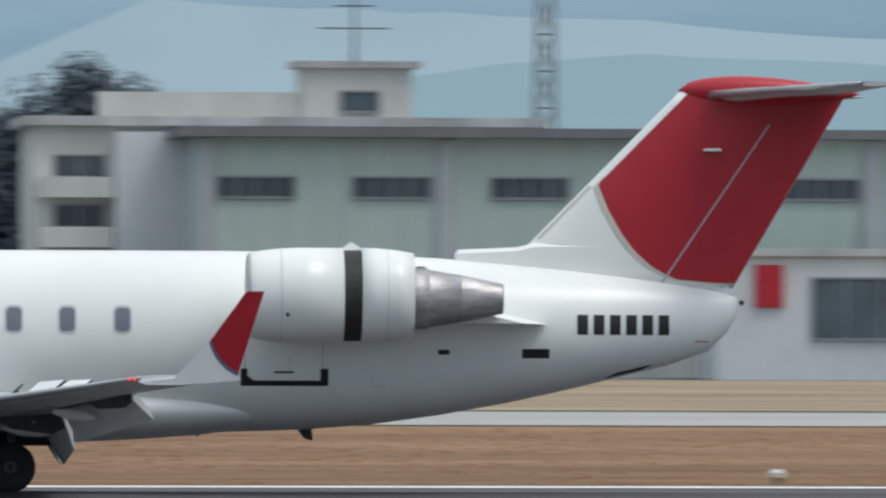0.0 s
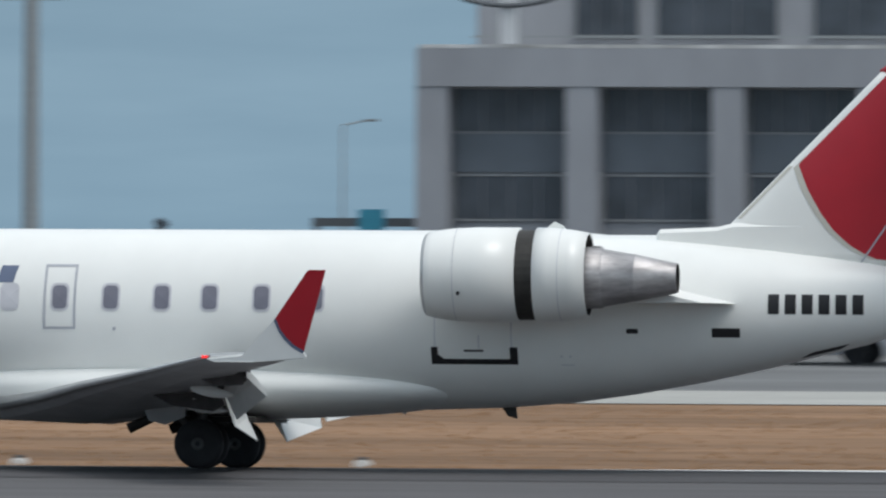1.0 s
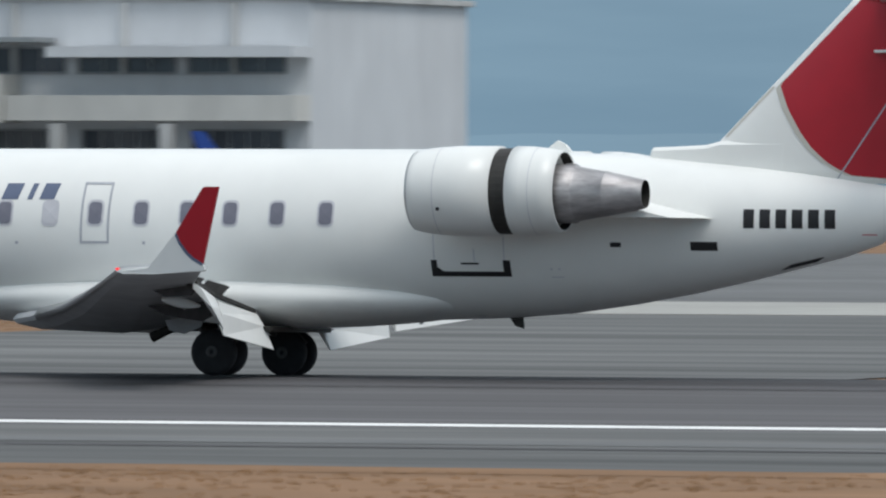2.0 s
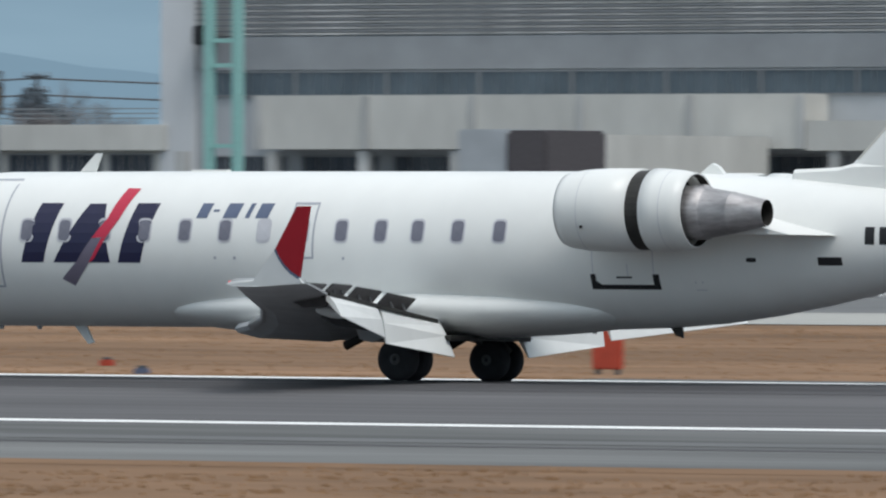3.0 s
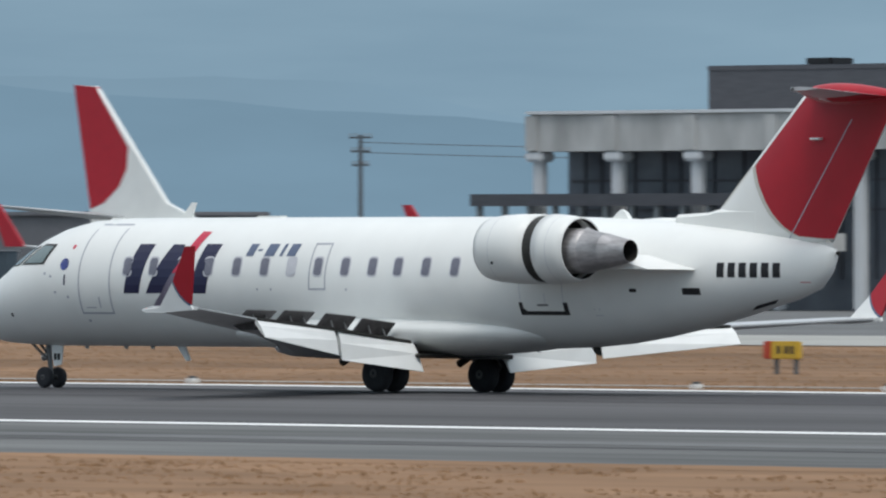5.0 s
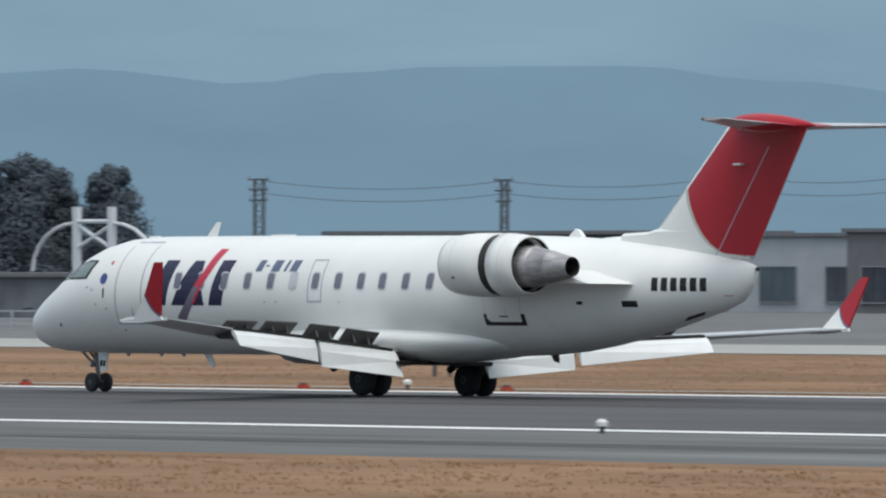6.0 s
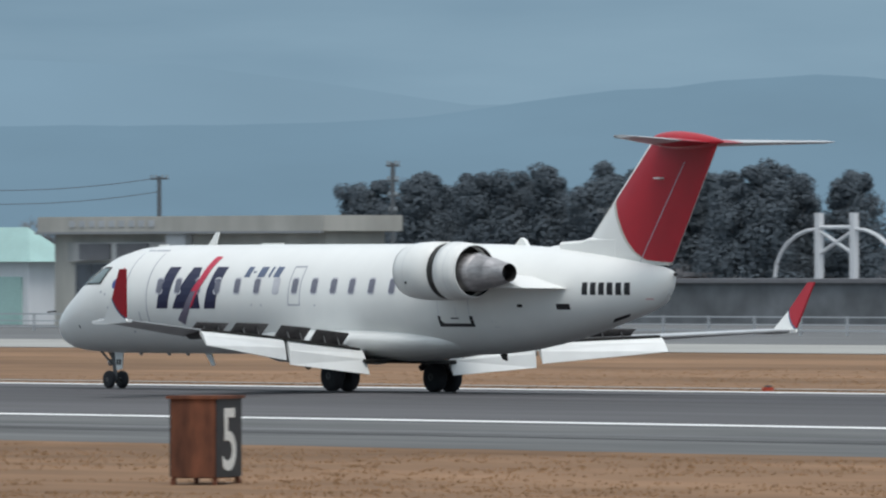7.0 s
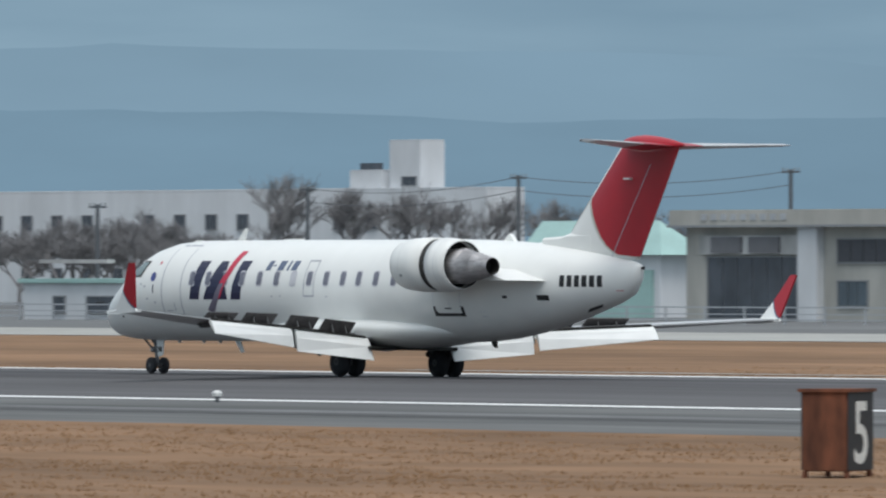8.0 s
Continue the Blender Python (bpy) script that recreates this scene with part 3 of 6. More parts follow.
    part("tail_light", rounded(boxes((24.98, 25.06, -0.05, 0.05, 2.86, 2.94)), 0.02), M_SOOT_SHADE, plane)

    # engines
    for s in (-1, 1):
        y, z = s * 2.12, 2.955
        nac = part("engine", spin([(17.56, 0.50), (17.46, 0.54), (17.43, 0.585), (17.46, 0.625), (17.59, 0.662), (17.84, 0.695), (18.21, 0.715), (18.87, 0.715), (18.87, 0.60)], y, z), M_WHITE, plane, "white engine nacelle with open reverser", True)
        part("lip", spin([(17.6, 0.49), (17.47, 0.535), (17.426, 0.585), (17.45, 0.622), (17.48, 0.634)], y, z), M_LIP, nac, "bare metal inlet lip", True)
        # fan and inlet duct are coloured dark for the shade inside
        part("fan", spin([(18.04, 0.52), (18.02, 0.12), (17.79, 0.02)], y, z, cap1=True), M_SOOT_SHADE, nac, "dark fan")
        part("inlet_duct", spin([(17.54, 0.505), (18.04, 0.52)], y, z), M_SOOT_SHADE, nac)
        # solid dark band painted as the shade in the open reverser slot
        part("reverser_gap", spin([(18.85, 0.68), (19.18, 0.68)], y, z), M_SOOT_SHADE, nac, "open reverser slot, its inner shade painted dark")
        slv = part("reverser_sleeve", spin([(19.14, 0.60), (19.14, 0.715), (19.385, 0.71), (19.655, 0.685), (19.925, 0.64), (19.925, 0.615), (19.535, 0.62)], y, z), M_WHITE, plane, "white reverser sleeve slid aft", True)
        # duct wall coloured dark to paint the shade inside the sleeve
        part("duct_shadow", spin([(19.91, 0.613), (19.26, 0.63), (19.26, 0.3)], y, z), M_SOOT_SHADE, slv, "bypass duct, its inner shade painted dark", True)
        core = part("exhaust_core", spin([(19.3, 0.46), (19.9, 0.465), (20.13, 0.46), (20.14, 0.44), (20.17, 0.43), (20.62, 0.355), (20.63, 0.362), (20.65, 0.352), (21.25, 0.228), (21.27, 0.222), (21.0, 0.21)], y, z - 0.04), M_CORE, plane, "bare metal exhaust cone with soot", True)
        part("nozzle", spin([(21.266, 0.220), (20.9, 0.205), (20.9, 0.02)], y, z - 0.04), M_SOOT_SHADE, core, "sooted nozzle")
        part("core_panel", rounded(boxes((19.95, 20.12, y - 0.10, y + 0.10, z + 0.33, z + 0.44)), 0.02), M_CORE, core)
        for xs in (17.93, 19.52):
            part("cowl_seam", spin([(xs, 0.712 if xs < 19 else 0.700), (xs + 0.012, 0.713 if xs < 19 else 0.699)], y, z), M_FAINT, nac if xs < 19 else slv)
        part("cowl_port", tube(bmesh.new(), (18.02, y + s * 0.69 * math.cos(0.42), z - 0.69 * math.sin(0.42)), (18.02, y + s * 0.73 * math.cos(0.42), z - 0.73 * math.sin(0.42)), 0.028, n=8), M_BLACK, nac)
        b0, b1 = (0.95, 1.95)
        pr = []
        for yb, x0, x1, h in ((s * b0, 17.9, 22.0, 0.13), (s * b1, 18.2, 21.6, 0.10)):
            pr.append([(x0, yb, 2.84), (x0 + 0.6, yb, 2.84 + h), (x1 - 1.2, yb, 2.72 + h), (x1, yb, 2.55), (x1 - 1.2, yb, 2.66 - h), (x0 + 0.6, yb, 2.84 - h)])
        part("pylon", loft(pr), M_WHITE, plane, "white engine pylon")

    # wings: half span stations (y, lead x, trail x, z, depth)
    for s in (-1, 1):
        stations = [(1.0, 10.1, 14.38, 1.02, 0.40), (1.5, 10.7, 14.42, 1.07, 0.36), (2.6, 11.6, 14.56, 1.17, 0.30), (4.1, 12.5, 14.74, 1.31, 0.24), (7.2, 14.05, 15.62, 1.48, 0.17), (10.3, 15.60, 16.95, 1.68, 0.10)]
        rg = []
        for yb, x0, x1, z, d in stations:
            ch = x1 - x0
            rg.append([(x0, s * yb, z - 0.35 * d), (x0 + 0.02 * ch, s * yb, z - 0.12 * d), (x0 + 0.12 * ch, s * yb, z + 0.06 * d), (x0 + 0.4 * ch, s * yb, z + 0.14 * d), (x1, s * yb, z),
                       (x1, s * yb, z - 0.035), (x0 + 0.45 * ch, s * yb, z - 0.88 * d), (x0 + 0.12 * ch, s * yb, z - 0.75 * d), (x0 + 0.02 * ch, s * yb, z - 0.52 * d)])
        wing = part("wing", loft(rg), M_WING, plane, "pale grey swept wing")
        def at(yb, i):
            return float(np.interp(yb, [q[0] for q in stations], [q[i] for q in stations]))
        le = []
        for yb in (1.5, 2.6, 4.1, 7.2, 10.25):
            x0, z, d = at(yb, 1), at(yb, 3), at(yb, 4)
            le.append([(x0 - 0.03, s * yb, z - 0.35 * d), (x0 + 0.05, s * yb, z - 0.02 * d), (x0 + 0.3, s * yb, z + 0.10 * d), (x0 + 0.3, s * yb, z), (x0 + 0.12, s * yb, z - 0.4 * d), (x0 + 0.05, s * yb, z - 0.6 * d)])
        part("leading_edge", loft(le), M_LIP, wing, "bare metal leading edge", True)
        # lowered flaps
        for y0, y1, q in ((1.31, 3.85, ((14.36, 1.03, 14.73, 0.42), (14.66, 1.25, 14.83, 0.64))), (4.0, 7.2, ((14.68, 1.27, 14.89, 0.74), (15.58, 1.43, 15.90, 1.08)))):
            rg = []
            for yb, (xa, za, xb, zb) in ((y0, q[0]), (y1, q[1])):
                dx, dz = xb - xa, zb - za
                nx, nz = -dz, dx
                ln = math.hypot(nx, nz)
                nx, nz = nx / ln, nz / ln
                pts = []
                for u, h in ((0, 0.02), (0.15, 0.055), (0.45, 0.06), (1, 0.008), (1, -0.008), (0.45, -0.03), (0.15, -0.04)):
                    pts.append((xa + u * dx + nx * h, s * yb, za + u * dz + nz * h))
                rg.append(pts)
            part("flap", loft(rg), M_FLAP, wing, "white flap lowered for landing")
        # raised spoilers
        for y0, y1, x0, x1, z0, z1, ln, an in ((1.42, 2.42, 14.0, 14.02, 1.43, 1.52, 0.52, 44), (2.62, 3.55, 14.02, 14.06, 1.55, 1.61, 0.52, 44), (4.15, 5.38, 14.32, 14.66, 1.63, 1.65, 0.46, 40), (5.68, 6.85, 14.72, 15.02, 1.635, 1.645, 0.36, 36)):
            rg = []
            c, sn = math.cos(radians(an)), math.sin(radians(an))
            hinges = ((y0, x0 - ln * c, z0 - ln * sn), (y1, x1 - ln * c, z1 - ln * sn))
            for yb, x, z in hinges:
                rg.append([(x, s * yb, z), (x + ln * c, s * yb, z + ln * sn), (x + ln * c + 0.02 * sn, s * yb, z + ln * sn - 0.02 * c), (x + 0.03 * sn, s * yb, z - 0.03 * c)])
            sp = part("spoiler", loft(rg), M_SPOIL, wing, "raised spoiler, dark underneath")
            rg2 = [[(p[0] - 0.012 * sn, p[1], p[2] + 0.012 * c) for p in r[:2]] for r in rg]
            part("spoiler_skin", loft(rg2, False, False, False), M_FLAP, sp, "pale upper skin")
            for u in (0.28, 0.72):
                yb, x, z = [q0 + (q1 - q0) * u for q0, q1 in zip(*hinges)]
                jk = tube(bmesh.new(), (x + ln * 0.75, s * yb, z), (x + ln * c * 0.7, s * yb, z + ln * sn * 0.7), 0.022, n=6)
                part("actuator", jk, M_HUB, sp)
        # solid dark strip laid on as the shade of the flap gap
        bay = []
        for yb in (1.4, 4.1, 7.15):
            x1, z = at(yb, 2), at(yb, 3)
            bay.append([(x1 - 0.15, s * yb, z + 0.025), (x1 + 0.04, s * yb, z + 0.012), (x1 + 0.04, s * yb, z - 0.05), (x1 - 0.15, s * yb, z - 0.06)])
        part("flap_gap_shade", loft(bay), M_SOOT_SHADE, wing, "dark strip painted as the shade of the flap gap")
        for yb, ln in ((2.6, 0.8), (3.93, 0.9), (5.6, 0.7)):
            x1, z = at(yb, 2), at(yb, 3)
            fr = []
            for k in range(7):
                u = k / 6
                r = 0.015 + 0.07 * math.sin(math.pi * min(1, u * 0.95 + 0.05)) ** 0.8
                fr.append([(x1 - ln * 1.0 + u * ln * 0.92, s * yb + r * 0.6 * math.cos(2 * math.pi * i / 10), z - 0.20 - 0.10 * u + r * math.sin(2 * math.pi * i / 10)) for i in range(10)])
            part("flap_track", loft(fr), M_FLAP, wing, "", True)
        out = lambda x, z: s * (10.40 + 0.25 * (z - 1.65))
        out2 = lambda x, z: s * (10.46 + 0.24 * (z - 1.65))
        edge = [(16.60, 2.17), (16.66, 2.02), (16.74, 1.90), (16.85, 1.79), (17.0, 1.70)]
        wl_ = part("winglet", prism([(15.62, 1.585), (16.10, 1.64)] + edge + [(17.04, 1.62), (16.4, 1.57)], out, out2), M_FLAP, wing, "white winglet foot")
        part("winglet_tip", prism([(17.09, 2.85), (17.13, 2.875), (17.36, 2.875)] + edge[::-1], out, out2), M_RED, wl_, "red winglet tip")
        part("winglet_band", prism([(x - 0.015, z - 0.025) for x, z in edge] + [(x + 0.012, z + 0.014) for x, z in edge[::-1]], lambda x, z: out(x, z) - s * 0.004, lambda x, z: out2(x, z) + s * 0.004), M_SLATE, wl_)
        part("wing_tip", prism([(15.58, 1.59), (15.66, 1.635), (16.1, 1.66), (17.02, 1.68), (17.0, 1.60), (16.2, 1.55), (15.7, 1.55)], s * 10.27, s * 10.44), M_FLAP, wing)
        for xs, yb in ((15.47, 10.12), (15.54, 10.24)):
            part("tip_light", rounded(boxes((xs - 0.02, xs + 0.02, s * yb - 0.03, s * yb + 0.03, 1.605, 1.645)), 0.01), M_REDLIGHT if s < 0 else M_LIP, wing, "red tip light" if s < 0 else "")
        # dark hinge fairings under the flap's outer end
        part("hinge_fairing", prism([(14.9, 1.32), (15.58, 1.42), (15.60, 1.34), (15.5, 1.24), (15.1, 1.22)], s * 7.02, s * 7.12), M_SPOIL, wing, "dark hinge fairing")
        part("hinge_fairing", prism([(13.6, 1.10), (14.6, 1.18), (14.70, 0.96), (14.5, 0.86), (13.9, 0.94)], s * 3.88, s * 3.98), M_SPOIL, wing, "dark hinge fairing")
        # main gear
        gear = part("main_gear", tube(bmesh.new(), (13.9, s * 1.45, 1.15), (13.95, s * 1.6, 0.36), 0.085, 0.07), M_STEEL, plane, "dark main gear leg")
        part("side_brace", tube(tube(bmesh.new(), (13.95, s * 1.6, 0.5), (13.5, s * 0.6, 1.0), 0.05), (13.95, s * 1.6, 0.45), (13.25, s * 1.55, 1.02), 0.05), M_STEEL, gear)
        part("torque_link", prism([(14.02, 0.75), (14.22, 0.55), (14.03, 0.36), (14.0, 0.45), (14.12, 0.55), (14.0, 0.68)], s * 1.56, s * 1.64), M_STEEL, gear)
        part("gear_door", prism([(13.0, 1.02), (13.75, 1.1), (13.7, 0.78), (13.4, 0.66), (13.15, 0.72)], s * 1.82, s * 1.86), M_WING, gear)
        part("brace_fairing", tube(bmesh.new(), (12.82, s * 1.78, 0.60), (13.4, s * 1.74, 0.86), 0.085, 0.06), M_SOOT_SHADE, gear)
        part("axle", tube(bmesh.new(), (13.92, s * 1.25, 0.375), (13.92, s * 1.95, 0.375), 0.06), M_STEEL, gear)
        for yb in (1.36, 1.84):
            wheel(gear, 13.92, s * yb, 0.375, 0.26)
    # closed slab, coloured dark as the shade inside the open gear bay
    part("gear_bay_shade", rounded(boxes((13.1, 14.75, -1.45, 1.45, 0.705, 0.80)), 0.04), M_SOOT_SHADE, plane, "dark slab painted as the shade of the open gear bay")
    ng = part("nose_gear", tube(bmesh.new(), (2.27, 0, 1.02), (2.39, 0, 0.24), 0.065, 0.05), M_STEEL, plane, "dark nose gear leg")
    part("drag_brace", tube(tube(bmesh.new(), (2.32, -0.07, 0.62), (1.87, -0.12, 0.98), 0.03), (2.32, 0.07, 0.62), (1.87, 0.12, 0.98), 0.03), M_STEEL, ng)
    dr_ = part("gear_door", prism([(2.48, 0.98), (2.86, 0.95), (2.80, 0.50), (2.58, 0.46)], -0.12, -0.09), M_FLAP, ng, "pale gear door with a dark mark")
    part("door_mark", boxes((2.58, 2.66, -0.126, -0.121, 0.60, 0.74), (2.69, 2.77, -0.126, -0.121, 0.60, 0.74)), M_SOOT_SHADE, dr_)
    part("taxi_lamp", tube(bmesh.new(), (2.15, 0, 0.66), (2.23, 0, 0.66), 0.09, 0.06), M_LIP, ng)
    part("axle", tube(bmesh.new(), (2.39, -0.24, 0.225), (2.39, 0.24, 0.225), 0.035), M_STEEL, ng)
    for yb in (-0.2, 0.2):
        wheel(ng, 2.39, yb, 0.225, 0.14)
    return plane


def wheel(parent, x, y, r, w):
    prof = [(r * 0.55, -w / 2), (r * 0.82, -w / 2), (r * 0.96, -w * 0.38), (r, -w * 0.2), (r, w * 0.2), (r * 0.96, w * 0.38), (r * 0.82, w / 2), (r * 0.55, w / 2)]
    rings = [[(x + rr * math.cos(2 * math.pi * i / 28), y + dy, r + rr * math.sin(2 * math.pi * i / 28)) for i in range(28)] for rr, dy in prof]
    ty = part("tyre", loft(rings), M_TYRE, parent, "black tyre", True)
    hub = [[(x + rr * math.cos(2 * math.pi * i / 20), y + dy, r + rr * math.sin(2 * math.pi * i / 20)) for i in range(20)] for rr, dy in ((r * 0.54, -w * 0.40), (r * 0.3, -w * 0.36), (r * 0.26, -w * 0.52), (r * 0.1, -w * 0.54), (r * 0.1, w * 0.54), (r * 0.26, w * 0.52), (r * 0.3, w * 0.36), (r * 0.54, w * 0.40))]
    part("hub", loft(hub), M_HUB, ty, "", True)


PLANE = airliner()

# ---- buildings: each stands at the middle of its front foot; x along the front, y into the house ----
BASE = -0.8


def house(name, x0, x1, y, depth, top, wall, label, category="building", group="", roof=M_GROOF, eave=0.25, rt=0.3, foot=BASE, kind=""):
    h = thing(name, (x0 + x1) / 2, y, foot, label, category, group, kind)
    w = (x1 - x0) / 2
    part("wall", boxes((-w, w, 0, depth, 0, top - foot - rt)), wall, h)
    part("roof", rounded(boxes((-w - eave, w + eave, -eave, depth + eave, top - foot - rt, top - foot)), 0.04), roof, h)
    h["mid"] = (x0 + x1) / 2
    return h


def window(h, x0, x1, z0, z1, panes=2, glass=M_GLASS, y=0.0, bar=0.09, frame_mat=M_MULL):
    """A framed window in the front of a house, in world x and z."""
    c, f = h["mid"], h.location.z
    x0, x1, z0, z1 = x0 - c, x1 - c, z0 - f, z1 - f
    wd = part("window", boxes((x0, x1, y - 0.10, y + 0.02, z1 - bar, z1), (x0, x1, y - 0.16, y + 0.02, z0 - bar, z0), (x0, x0 + bar, y - 0.10, y + 0.02, z0, z1 - bar), (x1 - bar, x1, y - 0.10, y + 0.02, z0, z1 - bar)), frame_mat, h)
    step = (x1 - x0 - 2 * bar) / panes
    for i in range(panes):
        a = x0 + bar + i * step
        part("pane", boxes((a + 0.03, a + step - 0.03, y - 0.05, y - 0.02, z0 + 0.02, z1 - bar)), glass, wd)
    return wd


def slab(h, name, x0, x1, z0, z1, y0, y1, material, label="", bevel=0.0):
    c, f = h["mid"], h.location.z
    bm = boxes((x0 - c, x1 - c, y0, y1, z0 - f, z1 - f))
    return part(name, rounded(bm, bevel) if bevel else bm, material, h, label)


def terminal_side():
    # green-grey hangar and the pale block behind it
    h = house("hangar", 27.6, 76, 490, 26, 10.0, M_GREEN, "green-grey clad hangar with a row of high windows", roof=M_GROOF, eave=0.9, rt=0.45)
    for x in (28.4, 34.3, 40.3, 46.6, 53.0, 59.3, 65.5):
        window(h, x, x + 3.5, 7.0, 7.9, 4)
    for x in (38.4, 57.0, 28.0):
        slab(h, "pilaster", x - 0.35, x + 0.35, BASE, 9.5, -0.22, 0.0, M_PANEL)
    slab(h, "plinth", 27.6, 76, BASE, 0.4, -0.08, 0.0, M_GREYW)
    h = house("white_shed", 49.0, 64, 478, 8, 4.8, M_WALLW, "low white shed before the hangar", roof=M_GREYW, rt=0.35)
    window(h, 53.0, 57.5, 1.0, 3.6, 3, M_GLASS2)
    slab(h, "red_board", 50.6, 51.8, 2.3, 4.1, -0.2, -0.05, M_RED, "red board on the shed's wall")
    h = house("white_office", 20.9, 43.0, 500, 14, 10.6, M_CREAMW, "cream office block with a roof house and balconies", roof=M_GREYW, eave=0.5, rt=0.45)
    slab(h, "parapet", 23.8, 33.4, 10.62, 11.7, 1.0, 1.3, M_CREAMW)
    ph = slab(h, "roof_house", 32.9, 37.7, 10.62, 12.8, 0.8, 6.0, M_CREAMW)
    slab(h, "roof_slab", 32.5, 38.1, 12.8, 13.1, 0.5, 6.3, M_GREYW)
    window(h, 34.5, 36.3, 10.9, 11.8, 1, M_GLASS2, 0.8)
    for z in (0.5, 2.6, 4.8, 7.0):
        slab(h, "balcony", 21.2, 24.4, z, z + 0.9, -1.2, -0.05, M_CREAMW)
        window(h, 21.8, 24.1, z + 0.95, z + 1.9, 2, M_GLASS, 0.0)
    slab(h, "end_wall", 24.5, 28.0, BASE, 9.9, -1.2, -0.02, M_WALLW)
    an = bmesh.new()
    tube(an, (35.3 - 31.95, 3, 13.1 + 0.8), (35.3 - 31.95, 3, 15.9 + 0.8), 0.10, 0.05, 6)
    for z, w in ((14.6, 1.6), (15.6, 0.9)):
        tube(an, (35.3 - 31.95 - w, 3, z + 0.8), (35.3 - 31.95 + w, 3, z + 0.8), 0.04, n=5)
    part("aerial", an, M_DPOLE, h)
    # low pale buildings
    h = house("low_office", -11.8, 2.5, 480, 12, 7.2, M_WALLW, "low pale grey office with broad dark windows", roof=M_GREYW, eave=0.2)
    for x in (-2.9, -8.6):
        window(h, x, x + 4.0, 4.5, 5.85, 3, M_GLASS2)
        window(h, x, x + 4.0, 1.2, 2.6, 3, M_GLASS2)
    h = house("annex", -30.2, -11.9, 485, 10, 5.5, M_CREAMW, "low cream annex with plant on its roof", roof=M_GREYW, eave=0.15)
    slab(h, "skylight", -16.9, -12.3, 5.95, 6.7, 1.5, 3.5, M_MARK, "white roof light", 0.1)
    slab(h, "plinth", -16.8, -12.4, 5.5, 5.95, 1.6, 3.4, M_MULL)
    for x in (-19.5, -23.0, -25.6):
        slab(h, "roof_plant", x, x + 0.9, 5.5, 6.15, 1.5, 2.4, M_PANEL, "", 0.05)
    for x in (-28.5, -22.5):
        window(h, x, x + 3.5, 2.0, 3.6, 3, M_GLASS2)
    h = house("operations_block", -36.8, -26.4, 485.5, 10, 8.9, M_CREAMW, "cream rooftop block with two dark windows", roof=M_CREAMW, eave=0.15, rt=0.35)
    window(h, -36.0, -32.7, 5.8, 7.2, 2)
    window(h, -31.9, -28.3, 5.8, 7.2, 2)
    # the big office
    h = house("office_building", -76.7, -41.0, 501.5, 18, 13.0, M_OFFICE, "white office building with deep columns and dark glazing", roof=M_GREYW, eave=0.1, rt=0.2)
    slab(h, "fascia", -76.7, -41.0, 11.1, 12.8, -1.5, 0.0, M_OFFICE)
    for x in (-76.0, -69.25, -62.7, -56.15, -49.7, -43.2):
        slab(h, "column", x - 0.72, x + 0.72, BASE, 11.1, -1.45, 0.0, M_OFFICE)
    for a, b in ((-75.25, -70.0), (-68.5, -63.45), (-61.95, -56.9), (-55.4, -50.45), (-48.95, -43.95)):
        for z in (0.6, 5.2, 9.1):
            window(h, a, b, z, z + 2.0, 4, M_GLASS)
        for z in (2.75, 7.3):
            slab(h, "spandrel", a, b, z, z + 1.75, -0.12, 0.0, M_SPAN)
        slab(h, "cornice", a, b, 11.0, 11.1, -0.3, 0.0, M_MULL)
    up = house("office_upper_floor", -74.7, -44.5, 505, 12, 17.2, M_OFFICE, "set-back top floor of the office with dark windows", roof=M_GREYW, eave=0.3, foot=13.0)
    for a in (-70.3, -66.6, -59.5, -52.5):
        window(up, a, a + (3.0 if a < -69 else 5.6), 13.5, 16.3, 3, M_GLASS)
    slab(up, "railing", -74.7, -44.5, 13.35, 13.45, -1.2, -1.1, M_GALV)
    for x in (-72.6, -46.3):
        dish(x, 500.5, 13.0)
    # the block at the end of the apron road
    h = house("control_block", -134, -108.3, 501.5, 14, 10.9, M_OFFICE, "white block with columns, dark glazing and a stair tower", roof=M_GREYW, eave=0.1)
    slab(h, "fascia", -134, -108.3, 8.7, 10.7, -1.5, 0.0, M_OFFICE)
    for x in (-133.2, -127.0, -121.0, -115.0, -109.0):
        slab(h, "column", x - 0.5, x + 0.5, BASE, 8.7, -1.4, 0.0, M_OFFICE)
    for a in (-132.4, -126.3, -120.3, -114.3):
        for z in (0.2, 4.2):
            window(h, a, a + 4.6, z, z + 3.6, 4, M_GLASS)
    up = house("control_room", -130, -114.6, 505, 9, 16.5, M_OFFICE, "pale upper block with bands of windows", roof=M_GREYW, eave=0.3, foot=10.9)
    for z in (11.3, 13.4):
        window(up, -128, -116.2, z, z + 1.0, 8, M_GLASS)
    slab(up, "ledge", -130.3, -114.4, 12.42, 12.58, -0.6, -0.02, M_GREYW)
    for a, b, z in ((-115.0, -114.3, 11.5), (-114.1, -112.6, 11.35), (-112.4, -111.6, 11.25), (-110.9, -110.3, 11.1)):
        slab(h, "roof_vent", a, b, 10.88, z, 0.8, 1.8, M_BALC, "dark roof unit", 0.05)
    h = house("stair_tower", -108.1, -104.3, 500, 2.6, 9.7, M_OFFICE, "pale stair tower with dark balconies", roof=M_GREYW, eave=0.1)
    slab(h, "parapet", -108.0, -104.5, 9.7, 10.5, 0.3, 2.4, M_BALC, "dark louvred roof screen")
    for k in range(6):
        slab(h, "louvre", -107.95 + 0.58 * k, -107.55 + 0.58 * k, 9.85, 10.62 - 0.05 * (k % 3), 0.12, 0.28, M_DPOLE)
